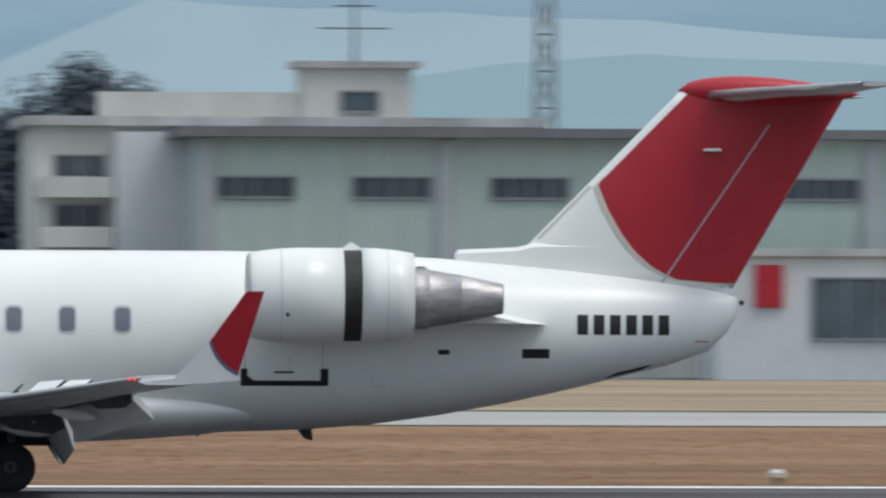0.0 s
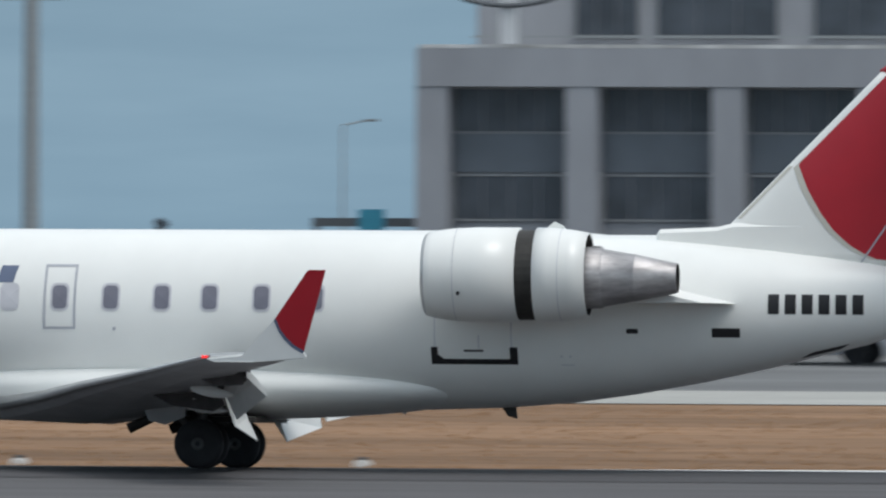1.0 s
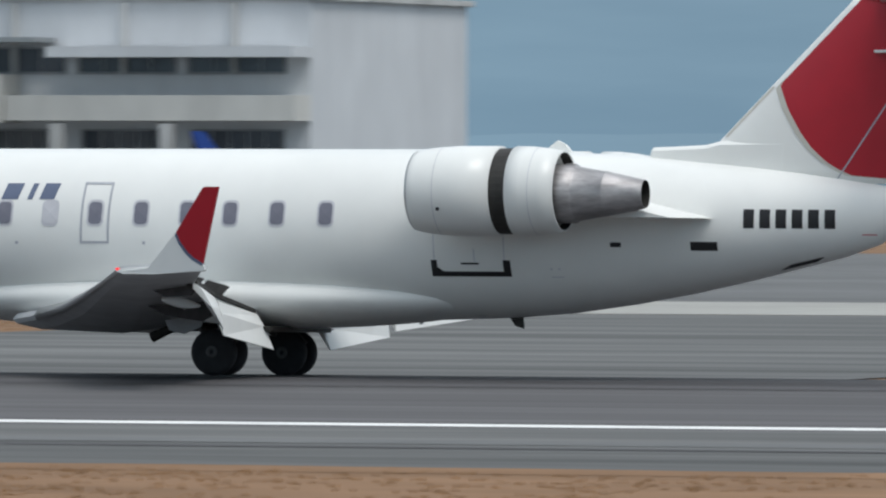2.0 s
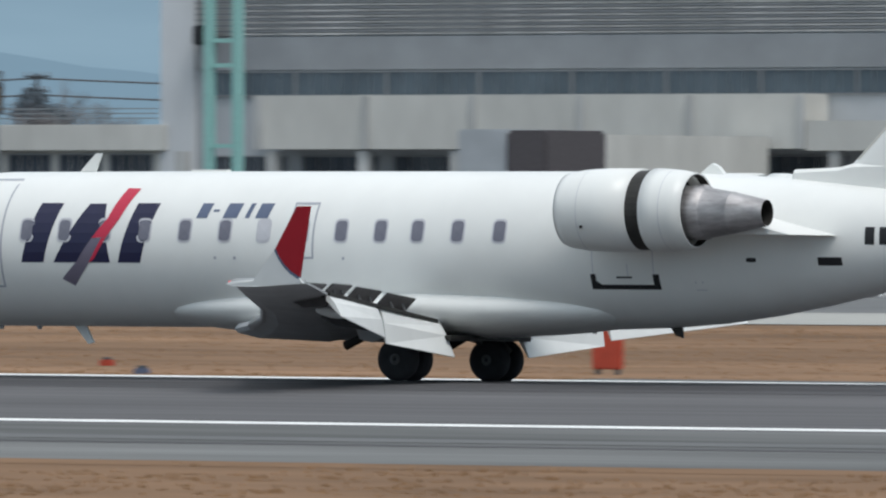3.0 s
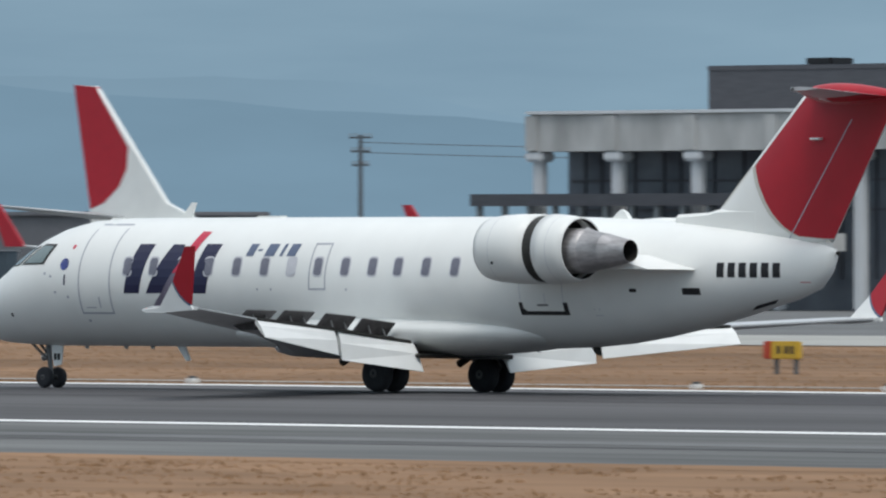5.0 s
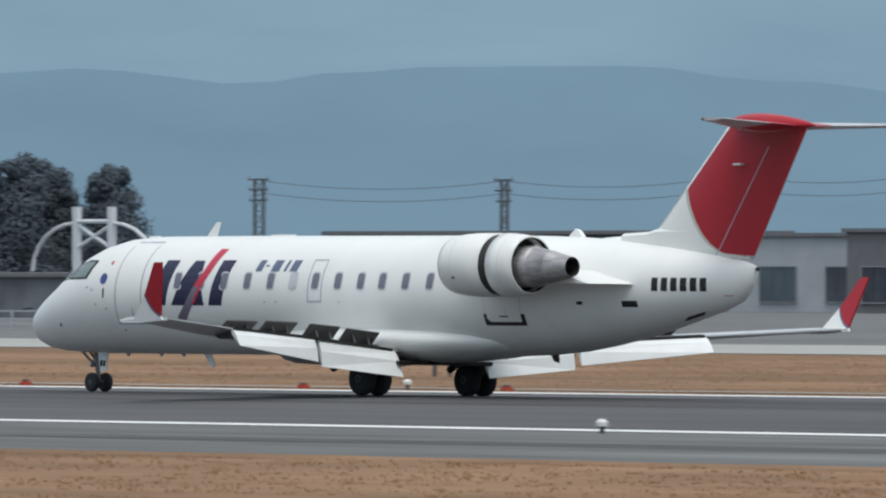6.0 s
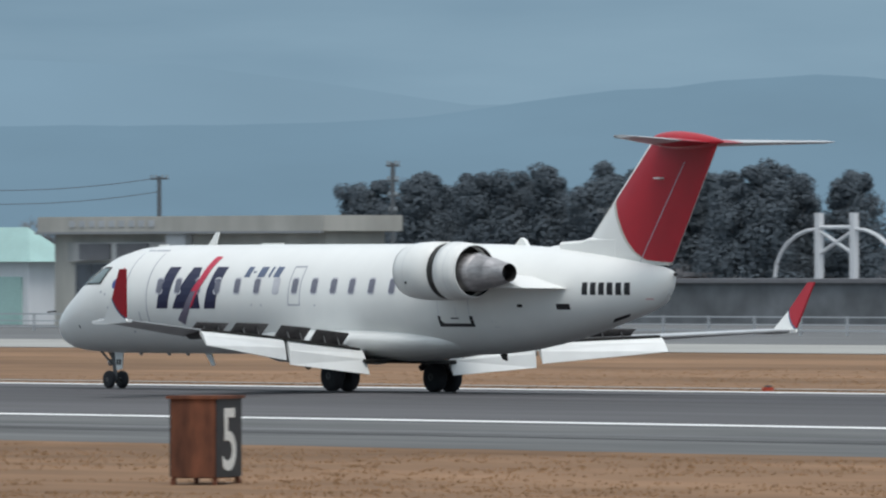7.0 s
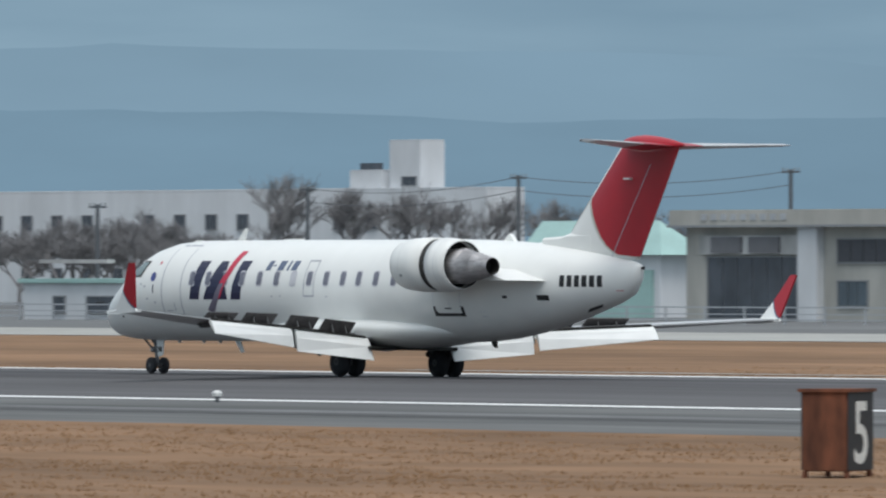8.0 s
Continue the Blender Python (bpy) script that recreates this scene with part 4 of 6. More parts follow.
    for z in (0.5, 4.6, 8.7):
        slab(h, "balcony", -108.4, -103.9, z, z + 0.78, -1.3, -0.05, M_BALC, "dark balcony front")
        slab(h, "balcony_rail", -108.45, -103.85, z + 0.79, z + 0.93, -1.36, -0.05, M_OFFICE)
        for a in (-107.2, -105.9, -104.6):
            slab(h, "balcony_post", a, a + 0.12, z + 0.1, z + 0.78, -1.36, -1.31, M_GREYW)
        if z < 8:
            window(h, -107.7, -106.3, z + 1.35, z + 2.9, 2, M_GLASS2)
            window(h, -105.9, -104.7, z + 1.35, z + 2.9, 1, M_GLASS2)

    # the terminal
    h = house("terminal", -254.5, -186, 502, 22, 12.0, M_WALLW, "long white terminal with bands of dark windows", roof=M_GREYW, eave=0.3)
    slab(h, "white_band", -232, -200.8, 5.9, 8.2, -2.6, 0.0, M_CREAMW)
    slab(h, "white_band", -254.5, -232.1, 5.8, 7.1, -2.6, 0.0, M_CREAMW)
    slab(h, "white_band", -200.7, -186, 6.0, 7.2, -2.2, 0.0, M_CREAMW)
    slab(h, "canopy", -234, -199, 9.72, 9.95, -2.8, 0.0, M_GALV)
    slab(h, "canopy", -254.5, -232.5, 9.7, 10.9, -1.0, 0.0, M_WALLW)
    slab(h, "canopy", -198.5, -186, 9.0, 9.5, -2.5, 0.0, M_WALLW)
    for k in range(12):
        x = -254 + 5.6 * k
        slab(h, "pillar", x - 0.3, x + 0.3, BASE, 5.85, -2.5, -1.9, M_GREYW)
        window(h, x + 0.4, x + 5.1, 3.0, 5.6, 5, M_GLASS)
        window(h, x + 0.4, x + 5.1, -0.4, 2.6, 4, M_GLASS)
        window(h, x + 0.2, x + 5.2, 8.3, 9.5, 4, M_GLASS2 if k % 3 else M_GLASS)
        slab(h, "fin", x + 2.5, x + 2.7, 8.2, 11.6, -0.35, 0.0, M_GREYW)
    for x in (-229, -217, -209):
        window(h, x, x + 3.8, 10.5, 11.1, 3, M_GLASS)
    for x in (-226, -214, -203, -194):
        slab(h, "roof_plant", x, x + 2.4, 12.0, 13.0, 5, 7.5, M_PANEL, "", 0.06)
    h = house("departure_hall", -306, -254.6, 502, 24, 15.5, M_PANEL, "grey louvred upper hall over a white front", roof=M_GREYW, eave=0.2)
    for k in range(24):
        slab(h, "louvre", -304.5, -261.2, 11.7 + 0.15 * k, 11.78 + 0.15 * k, -0.16, 0.0, M_MULL if k % 2 else M_GREYW)
    slab(h, "white_band", -299, -267, 5.8, 8.55, -2.6, 0.0, M_CREAMW)
    slab(h, "white_band", -266.9, -254.6, 5.7, 7.2, -2.6, 0.0, M_CREAMW)
    slab(h, "end_wall", -306, -304, BASE, 15.2, -0.3, 0.0, M_WALLW)
    for k in range(9):
        x = -303.5 + 5.45 * k
        slab(h, "pillar", x - 0.3, x + 0.3, BASE, 5.7, -2.5, -1.9, M_GREYW)
        window(h, x + 0.4, x + 5.0, 2.9, 5.5, 5, M_GLASS)
        window(h, x + 0.02, x + 5.43, 8.6, 9.8, 6, M_GLASS2, bar=0.05)
    slab(h, "grey_band", -304, -261, 9.9, 11.6, -0.12, 0.0, M_SPANDREL)
    for k in range(6):
        x = -298.8 + 6.3 * k
        slab(h, "downpipe", x, x + 0.35, 5.8, 8.5, -2.75, -2.6, M_GREYW)
    slab(h, "camera_mast", -303.2, -302.9, 10.0, 11.2, -1.0, -0.7, M_GALV)
    slab(h, "camera_box", -303.5, -302.5, 11.2, 12.2, -1.3, -0.5, M_BLACK, "black camera housing", 0.08)
    h = house("low_terminal", -331.7, -306.2, 502, 18, 7.1, M_CREAMW, "low cream terminal wing with a roof fence", roof=M_CREAMW, eave=0.6, rt=1.35)
    for k in range(8):
        x = -331 + 3.1 * k
        window(h, x, x + 2.7, 4.2, 5.6, 4, M_GLASS)
        window(h, x, x + 2.7, 0.0, 3.4, 3, M_GLASS)
        slab(h, "fence_post", x, x + 0.08, 7.1, 8.0, -0.3, -0.22, M_GALV)
    for z in (7.4, 7.65, 7.9):
        slab(h, "fence_rail", -331.7, -306.2, z, z + 0.06, -0.3, -0.24, M_GALV)
    h = house("dark_warehouse", -347.7, -319.9, 480, 2, 8.2, M_BROWN, "dark clad warehouse with thin pale courses", roof=M_GROOF, eave=0.1, rt=0.2)
    for k in range(9):
        z = -0.2 + 0.92 * k
        slab(h, "course", -347.7, -319.9, z, z + 0.06, -0.05, 0.0, M_MULL)
    slab(h, "end_wall", -320.1, -318.9, BASE, 7.9, -0.25, 1.0, M_CREAMW)
    house("white_shed", -352.6, -348.3, 478, 0.7, 8.1, M_WALLW, "plain white windowless shed", roof=M_WALLW, eave=0.05, rt=0.15)
    h = house("cargo_building", -373.1, -353.8, 470, 0.7, 10.3, M_WALLW, "plain white cargo building with worn grey lettering", roof=M_GREYW, eave=0.1, rt=0.15)
    slab(h, "string_course", -373.1, -353.8, 8.15, 8.27, -0.1, 0.0, M_MULL)
    for k, (a, w) in enumerate(((-366.6, 0.9), (-365.3, 0.9), (-364.0, 0.9), (-362.2, 0.6), (-361.4, 0.6), (-360.6, 0.6), (-359.8, 0.6), (-359.0, 0.6), (-358.2, 0.6))):
        slab(h, "lettering_bar", a, a + w, 8.75, 9.65 if k < 3 else 9.4, -0.08, 0.0, M_PANEL, "worn grey lettering bar")
    slab(h, "vent_hood", -372.6 + 2.2, -371.2 + 2.2, 4.7, 5.3, -0.8, 0.0, M_GREYW, "", 0.1)
    # the old terminal with columns
    h = house("column_hall", -448.4, -373.3, 481.5, 9, 10.6, M_HALL, "weathered concrete hall with columns before dark glazing", roof=M_GREYW, eave=0.0, rt=0.25)
    slab(h, "beam", -448.4, -373.3, 8.35, 10.5, -3.2, 0.0, M_GREYW, "stained concrete beam")
    slab(h, "coping", -448.6, -373.1, 10.5, 10.68, -3.4, 0.0, M_WALLW)
    for k in range(13):
        x = -447.85 + 6.19 * k
        slab(h, "column", x - 0.75, x + 0.05, BASE, 8.0, -2.9, -2.3, M_WALLW, "", 0.12)
        slab(h, "capital", x - 1.05, x + 0.35, 7.75, 8.4, -3.28, -2.0, M_WALLW, "", 0.15)
        slab(h, "beam_rib", x - 0.85, x + 0.05, 8.4, 10.4, -3.34, -3.2, M_GREYW)
        for j in range(4):
            slab(h, "mullion", x + 0.8 + j * 1.3, x + 0.9 + j * 1.3, 1.0, 8.3, -0.12, 0.0, M_BROWN)
    for z in (4.9, 6.6):
        slab(h, "transom", -448, -373.5, z, z + 0.12, -0.14, 0.0, M_BROWN)
    slab(h, "link_roof", -452, -424, 5.2, 5.9, -4.5, -3.0, M_BROWN)
    slab(h, "link_base", -452, -424, 2.6, 3.6, -4.4, -3.3, M_GREYW)
    for k in range(14):
        slab(h, "link_post", -451.8 + 2 * k, -451.5 + 2 * k, 3.6, 5.2, -4.2, -3.9, M_GALV)
    pb = house("roof_plant_house", -440.6, -415.3, 485, 8, 13.3, M_BROWN, "dark clad plant room on the hall's roof", roof=M_BROWN, eave=0.05, foot=10.6)
    slab(pb, "grille", -421, -417, 11.0, 12.3, -0.1, 0.0, M_GLASS)
    slab(pb, "vent", -434, -432, 13.3, 13.7, 1, 3, M_BLACK, "", 0.08)
    house("roof_plant_house", -415.2, -407.3, 485, 8, 13.2, M_GREYW, "pale plant room on the hall's roof", roof=M_GREYW, eave=0.05, foot=10.6)
    for x, z in ((-406.2, 13.2), (-396.5, 12.9), (-391.5, 13.4), (-384.0, 13.5), (-379.2, 13.5), (-377.8, 12.4)):
        floodlight(x - 0.7, 479.5, 10.68, z)
    for x in (-371.5, -369.5, -367.6):
        t = thing("roof_vent", x, 470.4, 10.3, "dark round vent on the cargo roof", "vent", "roof vents")
        part("cowl", tube(tube(bmesh.new(), (0, 0, 0), (0, 0, 0.3), 0.2), (0, 0, 0.3), (0, 0, 0.55), 0.42, 0.36), M_BLACK, t)


def dish(x, y, z):
    d = thing("radar_dish", x, y, z, "grey mesh dish aerial on the office roof", "antenna", "roof dishes")
    part("mast", boxes((-0.35, 0.35, -0.35, 0.35, 0, 2.6)), M_WALLW, d)
    bm = bmesh.new()
    for k in range(9):
        a = -60 + 15 * k
        tube(bm, (3.4 * math.sin(radians(a)), -0.4, 2.7 - 1.6 * math.cos(radians(a)) + 0.6), (3.4 * math.sin(radians(a + 15)), -0.4, 2.7 - 1.6 * math.cos(radians(a + 15)) + 0.6), 0.12, n=6)
        tube(bm, (3.4 * math.sin(radians(a)), -0.4, 2.7 - 1.6 * math.cos(radians(a)) + 0.6), (0, 0, 2.6), 0.05, n=5)
    part("reflector", bm, M_DPOLE, d)


def floodlight(x, y, z, top):
    f = thing("roof_floodlight", x, y, z, "grey floodlight mast on the hall's roof", "lamp", "roof floodlights")
    h = top - z
    part("pole", boxes((-0.12, 0.12, -0.12, 0.12, 0, h - 0.3)), M_GALV, f)
    part("bracket", boxes((-0.7, 0.7, -0.1, 0.1, 0.5, 0.62), (-0.55, 0.5, -0.1, 0.1, 1.0, 1.1)), M_DPOLE, f)
    part("lamp_head", rounded(boxes((-0.25, 0.45, -0.3, 0.3, h - 0.35, h)), 0.08), M_MULL, f)
    part("lamp_head", rounded(boxes((0.35, 0.75, -0.3, 0.3, h * 0.55, h * 0.55 + 0.5)), 0.08), M_WALLW, f)


def far_side():
    h = house("depot", -580.2, -551.9, 420, 4.5, 6.2, M_DEPOT, "low cream depot with a deep fascia and broad openings", roof=M_DEPOT, eave=0.8, rt=1.0)
    window(h, -577.9, -568.3, -0.6, 3.3, 6, M_GLASS)
    slab(h, "lintel", -578.4, -567.9, 3.4, 4.6, -0.3, 0.0, M_GREYW)
    for a in (-577.0, -573.0):
        slab(h, "shutter", a, a + 3.2, 3.5, 4.5, -0.45, -0.3, M_GROOF)
    window(h, -564.2, -558.8, 2.9, 4.4, 4, M_BROWN)
    window(h, -557.2, -552.8, 2.9, 4.4, 4, M_BROWN)
    window(h, -564.2, -561.0, 0.2, 1.8, 3, M_GLASS2)
    window(h, -558.5, -556.5, 0.2, 1.8, 2, M_GLASS2)
    slab(h, "door", -554.8, -553.5, BASE, 1.6, -0.1, 0.0, M_MARK)
    slab(h, "buttress", -567.6, -565.6, BASE, 5.2, -0.6, 0.0, M_WALLW)
    slab(h, "gutter", -581, -551.2, 5.1, 5.25, -1.0, -0.8, M_MULL)
    for k in range(9):
        a = -577.5 + 1.05 * k
        slab(h, "lettering_bar", a, a + 0.6, 5.55, 5.95, -0.86, -0.8, M_PANEL, "small grey lettering bar")
    h = thing("green_hangar", -618, 440, BASE, "hangar with a pale green metal roof and dark doors", "building")
    h["mid"] = -618.0
    part("wall", boxes((-8, 7.2, 0, 3, 0, 4.2)), M_WALLW, h)
    part("roof", loft([[(-8.5, -0.6, 4.2), (-8.5, 1.5, 6.5), (-8.5, 3.6, 4.2)], [(8.2, -0.6, 4.2), (5.0, 1.5, 6.5), (8.2, 3.6, 4.2)]]), M_TEAL, h)
    slab(h, "door", -625, -620, BASE, 2.6, -0.2, 0.0, M_BROWN)
    slab(h, "door", -618.5, -611.5, BASE, 2.4, -0.2, 0.0, M_TEAL)
    h = house("long_white_building", -900, -803, 560, 4, 9.4, M_WALLW, "long white three-storey building with small square windows", roof=M_WALLW, eave=0.0, rt=0.2)
    for k in range(18):
        x = -898 + 5.1 * k
        for z in (1.0, 3.4, 5.8):
            if (k * 7 + int(z * 3)) % 6:
                window(h, x, x + 1.9, z, z + 1.4, 2, M_GLASS)
    t = house("roof_tower", -819.3, -814.6, 561, 2.6, 13.6, M_WALLW, "white roof tower with a dark opening", roof=M_WALLW, eave=0.0, rt=0.15, foot=9.4)
    window(t, -817.4, -815.0, 9.6, 10.4, 2, M_GLASS)
    t = house("roof_tower", -825.5, -820.5, 561, 2.6, 11.0, M_WALLW, "low white roof house beside the tower", roof=M_WALLW, eave=0.0, rt=0.15, foot=9.4)
    slab(t, "hatch", -824.6, -822.5, 11.0, 11.6, 0.5, 1.5, M_GLASS)
    h = house("small_shed", -626.6, -613, 400, 6, 1.9, M_WALLW, "small white shed with a pale roof", roof=M_TEAL, eave=0.3, rt=0.3)
    window(h, -623, -621.5, -0.3, 0.8, 1)
    window(h, -619, -615, -0.3, 0.8, 3)
    slab(h, "mast_light", -624, -616, 2.9, 3.15, -0.5, 0.2, M_GREYW)
    # dim low sheds far off; the last is a dark block added for hedge
    for k, (a, b, z, m, y) in enumerate(((-646, -612, 5.2, M_BROWN, 562), (-611, -588, 5.0, M_PANEL, 566), (-587, -566, 5.3, M_GROOF, 560), (-565, -520, 4.6, M_PANEL, 570), (-690, -650, 4.4, M_GROOF, 575), (-603, -556, 2.2, M_YARD, 474))):
        h = house("far_shed", a, b, y, 16, z, m, "low grey shed or hedge block far behind the apron", group="far sheds", roof=M_GROOF, eave=0.3)
        for j in range(int((b - a) / 7) if y > 500 else 0):
            window(h, a + 1.5 + 7 * j, a + 5.5 + 7 * j, 0.0, 2.6, 3, M_GLASS2 if j % 2 else M_GLASS)
    h = house("brick_shed", -640, -606, 492, 3, 2.6, mat("brown_brick", (0.13, 0.085, 0.07), 0.85, stain=0.2), "low reddish shed before the wood", roof=M_GROOF, eave=0.2)
    # white arched frame
    f = thing("arched_frame", -574.6, 480, BASE, "white steel frame with two posts and arched braces", "frame")
    for x in (-2.3, 1.3):
        part("post", boxes((x - 0.22, x + 0.22, -0.22, 0.22, 0, 7.35)), M_WALLW, f)
    br = bmesh.new()
    tube(br, (-2.3, 0, 6.4), (1.3, 0, 6.4), 0.16, n=6)
    tube(br, (-2.3, 0, 6.2), (1.3, 0, 4.6), 0.12, n=6)
    tube(br, (-2.3, 0, 4.6), (1.3, 0, 6.2), 0.12, n=6)
    part("brace", br, M_WALLW, f)
    for s, x in ((-1, -2.3), (1, 1.3)):
        ar = bmesh.new()
        for k in range(6):
            p = [(x + s * (4.6 * math.sin(radians(15 * q))), 0, 6.3 - 3.2 * (1 - math.cos(radians(15 * q)))) for q in (k, k + 1)]
            tube(ar, p[0], p[1], 0.13, n=6)
        part("arch", ar, M_WALLW, f)
    # mowed-field fence
    fe = tagged(thing("perimeter_fence", -640, 398, BASE, "", ""), "low dark mesh fence along the apron edge", "fence", "", "structure")
    for k in range(60):
        part("post", boxes((k * 4.0 - 40, k * 4.0 - 39.9, -0.05, 0.05, 0, 1.1)), M_PANEL, fe)
    part("rail", boxes((-40, 200, -0.03, 0.03, 1.0, 1.08), (-40, 200, -0.03, 0.03, 0.25, 0.33), (-40, 200, -0.03, 0.03, 0.6, 0.66)), M_PANEL, fe)
    for x, y, c in ((-536, 410, M_WALLW), (-476, 424, M_GROOF), (-19.5, 452, M_WALLW)):
        van(x, y, c)


def van(x, y, paint):
    v = thing("parked_van", x, y, BASE, "small parked van on the apron road", "van", "parked vans")
    part("body", loft([[(-2.2, s, 0.35), (-2.2, s, 1.0), (-1.5, s * 0.95, 1.1), (-1.0, s * 0.85, 1.8), (2.1, s * 0.85, 1.85), (2.2, s, 1.0), (2.2, s, 0.35)] for s in (-0.85, 0.85)]), paint, v)
    part("side_glass", boxes((-0.9, 1.9, -0.88, -0.84, 1.15, 1.65)), M_GLASS, v)
    for a in (-1.4, 1.4):
        part("tyre", tube(bmesh.new(), (a, -0.88, 0.34), (a, -0.62, 0.34), 0.34, n=16), M_TYRE, v)
        part("tyre", tube(bmesh.new(), (a, 0.62, 0.34), (a, 0.88, 0.34), 0.34, n=16), M_TYRE, v)


# ---- parked jets: nose towards -x before turning ----
def jet(x, y, rz, label, fin_paint, finish):
    tz = 12.0 if finish == "blue" else 12.6
    j = thing("parked_jet", x, y, BASE, label, "airplane", rz=rz)
    st = [(-16.2, 0.05, 2.5), (-15.6, 0.7, 2.6), (-14.2, 1.35, 2.85), (-12.5, 1.75, 3.15), (-10, 1.88, 3.3), (6, 1.88, 3.3), (10, 1.68, 3.5), (13, 1.15, 4.0), (15.5, 0.5, 4.5), (16.6, 0.15, 4.7)]
    part("fuselage", loft([[(a, r * math.cos(2 * math.pi * i / 28), z + r * math.sin(2 * math.pi * i / 28)) for i in range(28)] for a, r, z in st]), M_WHITE, j, "white fuselage", True)
    fin = part("fin", prism([(8.0, 4.9), (10.5, 5.9), (15.75, tz - 0.05), (16.9, tz), (15.5, 4.6), (11, 4.4)] if finish == "blue" else [(7.0, 5.0), (9.8, 6.1), (15.3, tz - 0.05), (16.9, tz), (15.5, 4.6), (11, 4.4)], -0.16, 0.16), fin_paint if finish == "blue" else M_WHITE, j, "painted swept fin")
    if finish == "blue":
        part("fin_stripe", prism([(16.45, 12.0), (16.92, 12.02), (15.52, 5.4), (14.5, 5.4)], -0.18, 0.18), M_CYAN, fin, "light blue rear of the fin")
        part("fin_edge", prism([(15.65, 11.9), (15.8, 12.05), (16.93, 12.08), (16.9, 11.85), (16.0, 11.8), (11.0, 5.9), (9.2, 5.3), (10.4, 5.95)], -0.17, 0.17), M_WHITE, fin, "white leading edge")
        for k in range(3):
            a, z = 14.9 - 0.72 * k, 8.9 - 1.1 * k
            part("fin_block", prism([(a - 0.35, z - 0.5), (a + 0.75, z), (a + 0.55, z + 0.85), (a - 0.2, z + 0.45)], -0.20, 0.20), M_MARK, fin, "white block on the fin")
    else:
        part("fin_disc", prism([(12.7, 9.15), (15.25, 12.5), (16.92, 12.62), (15.65, 5.75), (14.6, 6.1), (13.4, 7.0), (12.8, 8.0)], -0.18, 0.18), fin_paint, fin, "red upper fin")
    for s in (-1, 1):
        part("tailplane", foil((12.6, 16.2), (16.0, 17.6), (s * 0.5, 5.3), (s * 6.2, 5.9), 0.09), M_WING, j, "", True)
        wg = part("wing", foil((-4.5, 3.4), (4.2, 5.9), (s * 1.5, 2.4), (s * 16.0, 3.7), 0.11), M_WING, j, "", True)
        part("winglet", prism([(4.6, 3.7), (6.6, 6.0), (7.2, 6.0), (6.1, 3.7)], s * 15.9, s * 16.05), fin_paint, wg)
        part("engine", spin([(-6.2, 0.75), (-6.0, 0.9), (-4.5, 1.0), (-2.8, 0.85), (-1.6, 0.45)], s * 4.9, 1.5, 24, True, True), M_WHITE, j, "", True)
        part("main_wheel", tube(bmesh.new(), (0.8, s * 2.6, 0.5), (0.8, s * 3.1, 0.5), 0.5, n=20), M_TYRE, j)
        part("gear_leg", tube(bmesh.new(), (0.8, s * 2.85, 0.5), (0.8, s * 2.85, 2.5), 0.14), M_STEEL, j)
        for k in range(28):
            if finish != "blue" and k > 20:
                continue
            a = -9.5 + 0.7 * k
            part("cabin_window", boxes((a, a + 0.25, s * 1.84 - 0.03, s * 1.84 + 0.03, 3.6, 3.95)), M_PANE, j)
    part("nose_wheel", tube(bmesh.new(), (-12.3, -0.25, 0.36), (-12.3, 0.25, 0.36), 0.36, n=18), M_TYRE, j)
    part("gear_leg", tube(bmesh.new(), (-12.3, 0, 0.36), (-12.3, 0, 2.4), 0.1), M_STEEL, j)
    part("windshield", boxes((-15.0, -14.5, -0.9, 0.9, 3.2, 3.6)), M_WSHIELD, j)


# ---- poles, wires, masts ----
def utility_pole(x, y, top, arms=3, width=1.6, label="dark utility pole with crossarms", r=0.16):
    p = thing("utility_pole", x, y, BASE, label, "pole", "utility poles")
    h = top - BASE
    part("post", tube(bmesh.new(), (0, 0, 0), (0, 0, h), r, r * 0.7, 8), M_DPOLE, p)
    for k in range(arms):
        z = h - 0.25 - 0.95 * k
        w = width * (1 - 0.12 * k)
        a = part("crossarm", boxes((-w / 2, w / 2, -0.07, 0.07, z, z + 0.13)), M_DPOLE, p)
        for s in (-0.46, -0.2, 0.2, 0.46):
            part("insulator", tube(bmesh.new(), (s * w, 0, z + 0.13), (s * w, 0, z + 0.36), 0.06, n=6), M_GALV, a)
    return p


def pylon(x, y, top, w):
    p = thing("wire_pylon", x, y, BASE, "grey lattice pylon carrying overhead wires", "pylon", "wire pylons")
    h = top - BASE
    for s in (-1, 1):
        part("leg", boxes((s * w - 0.09, s * w + 0.09, -0.1, 0.1, 0, h)), M_DPOLE, p)
    n = 8
    for k in range(n):
        z0, z1 = h * k / n, h * (k + 1) / n
        br = bmesh.new()
        tube(br, (-w, 0, z0), (w, 0, z1), 0.04, n=5)
        tube(br, (w, 0, z0), (-w, 0, z1), 0.04, n=5)
        tube(br, (-w, 0, z1), (w, 0, z1), 0.045, n=5)
        part("bracing", br, M_DPOLE, p)
    for z, a in ((h - 0.1, 1.5), (h - 0.95, 1.25), (h - 1.8, 1.1)):
        arm = part("crossarm", boxes((-w - a * 0.55, w + a * 0.4, -0.07, 0.07, z, z + 0.13)), M_DPOLE, p)
        for s in (-w - a * 0.5, w + a * 0.35):
            part("insulator", tube(bmesh.new(), (s, 0, z + 0.13), (s, 0, z + 0.38), 0.06, n=6), M_GALV, arm)


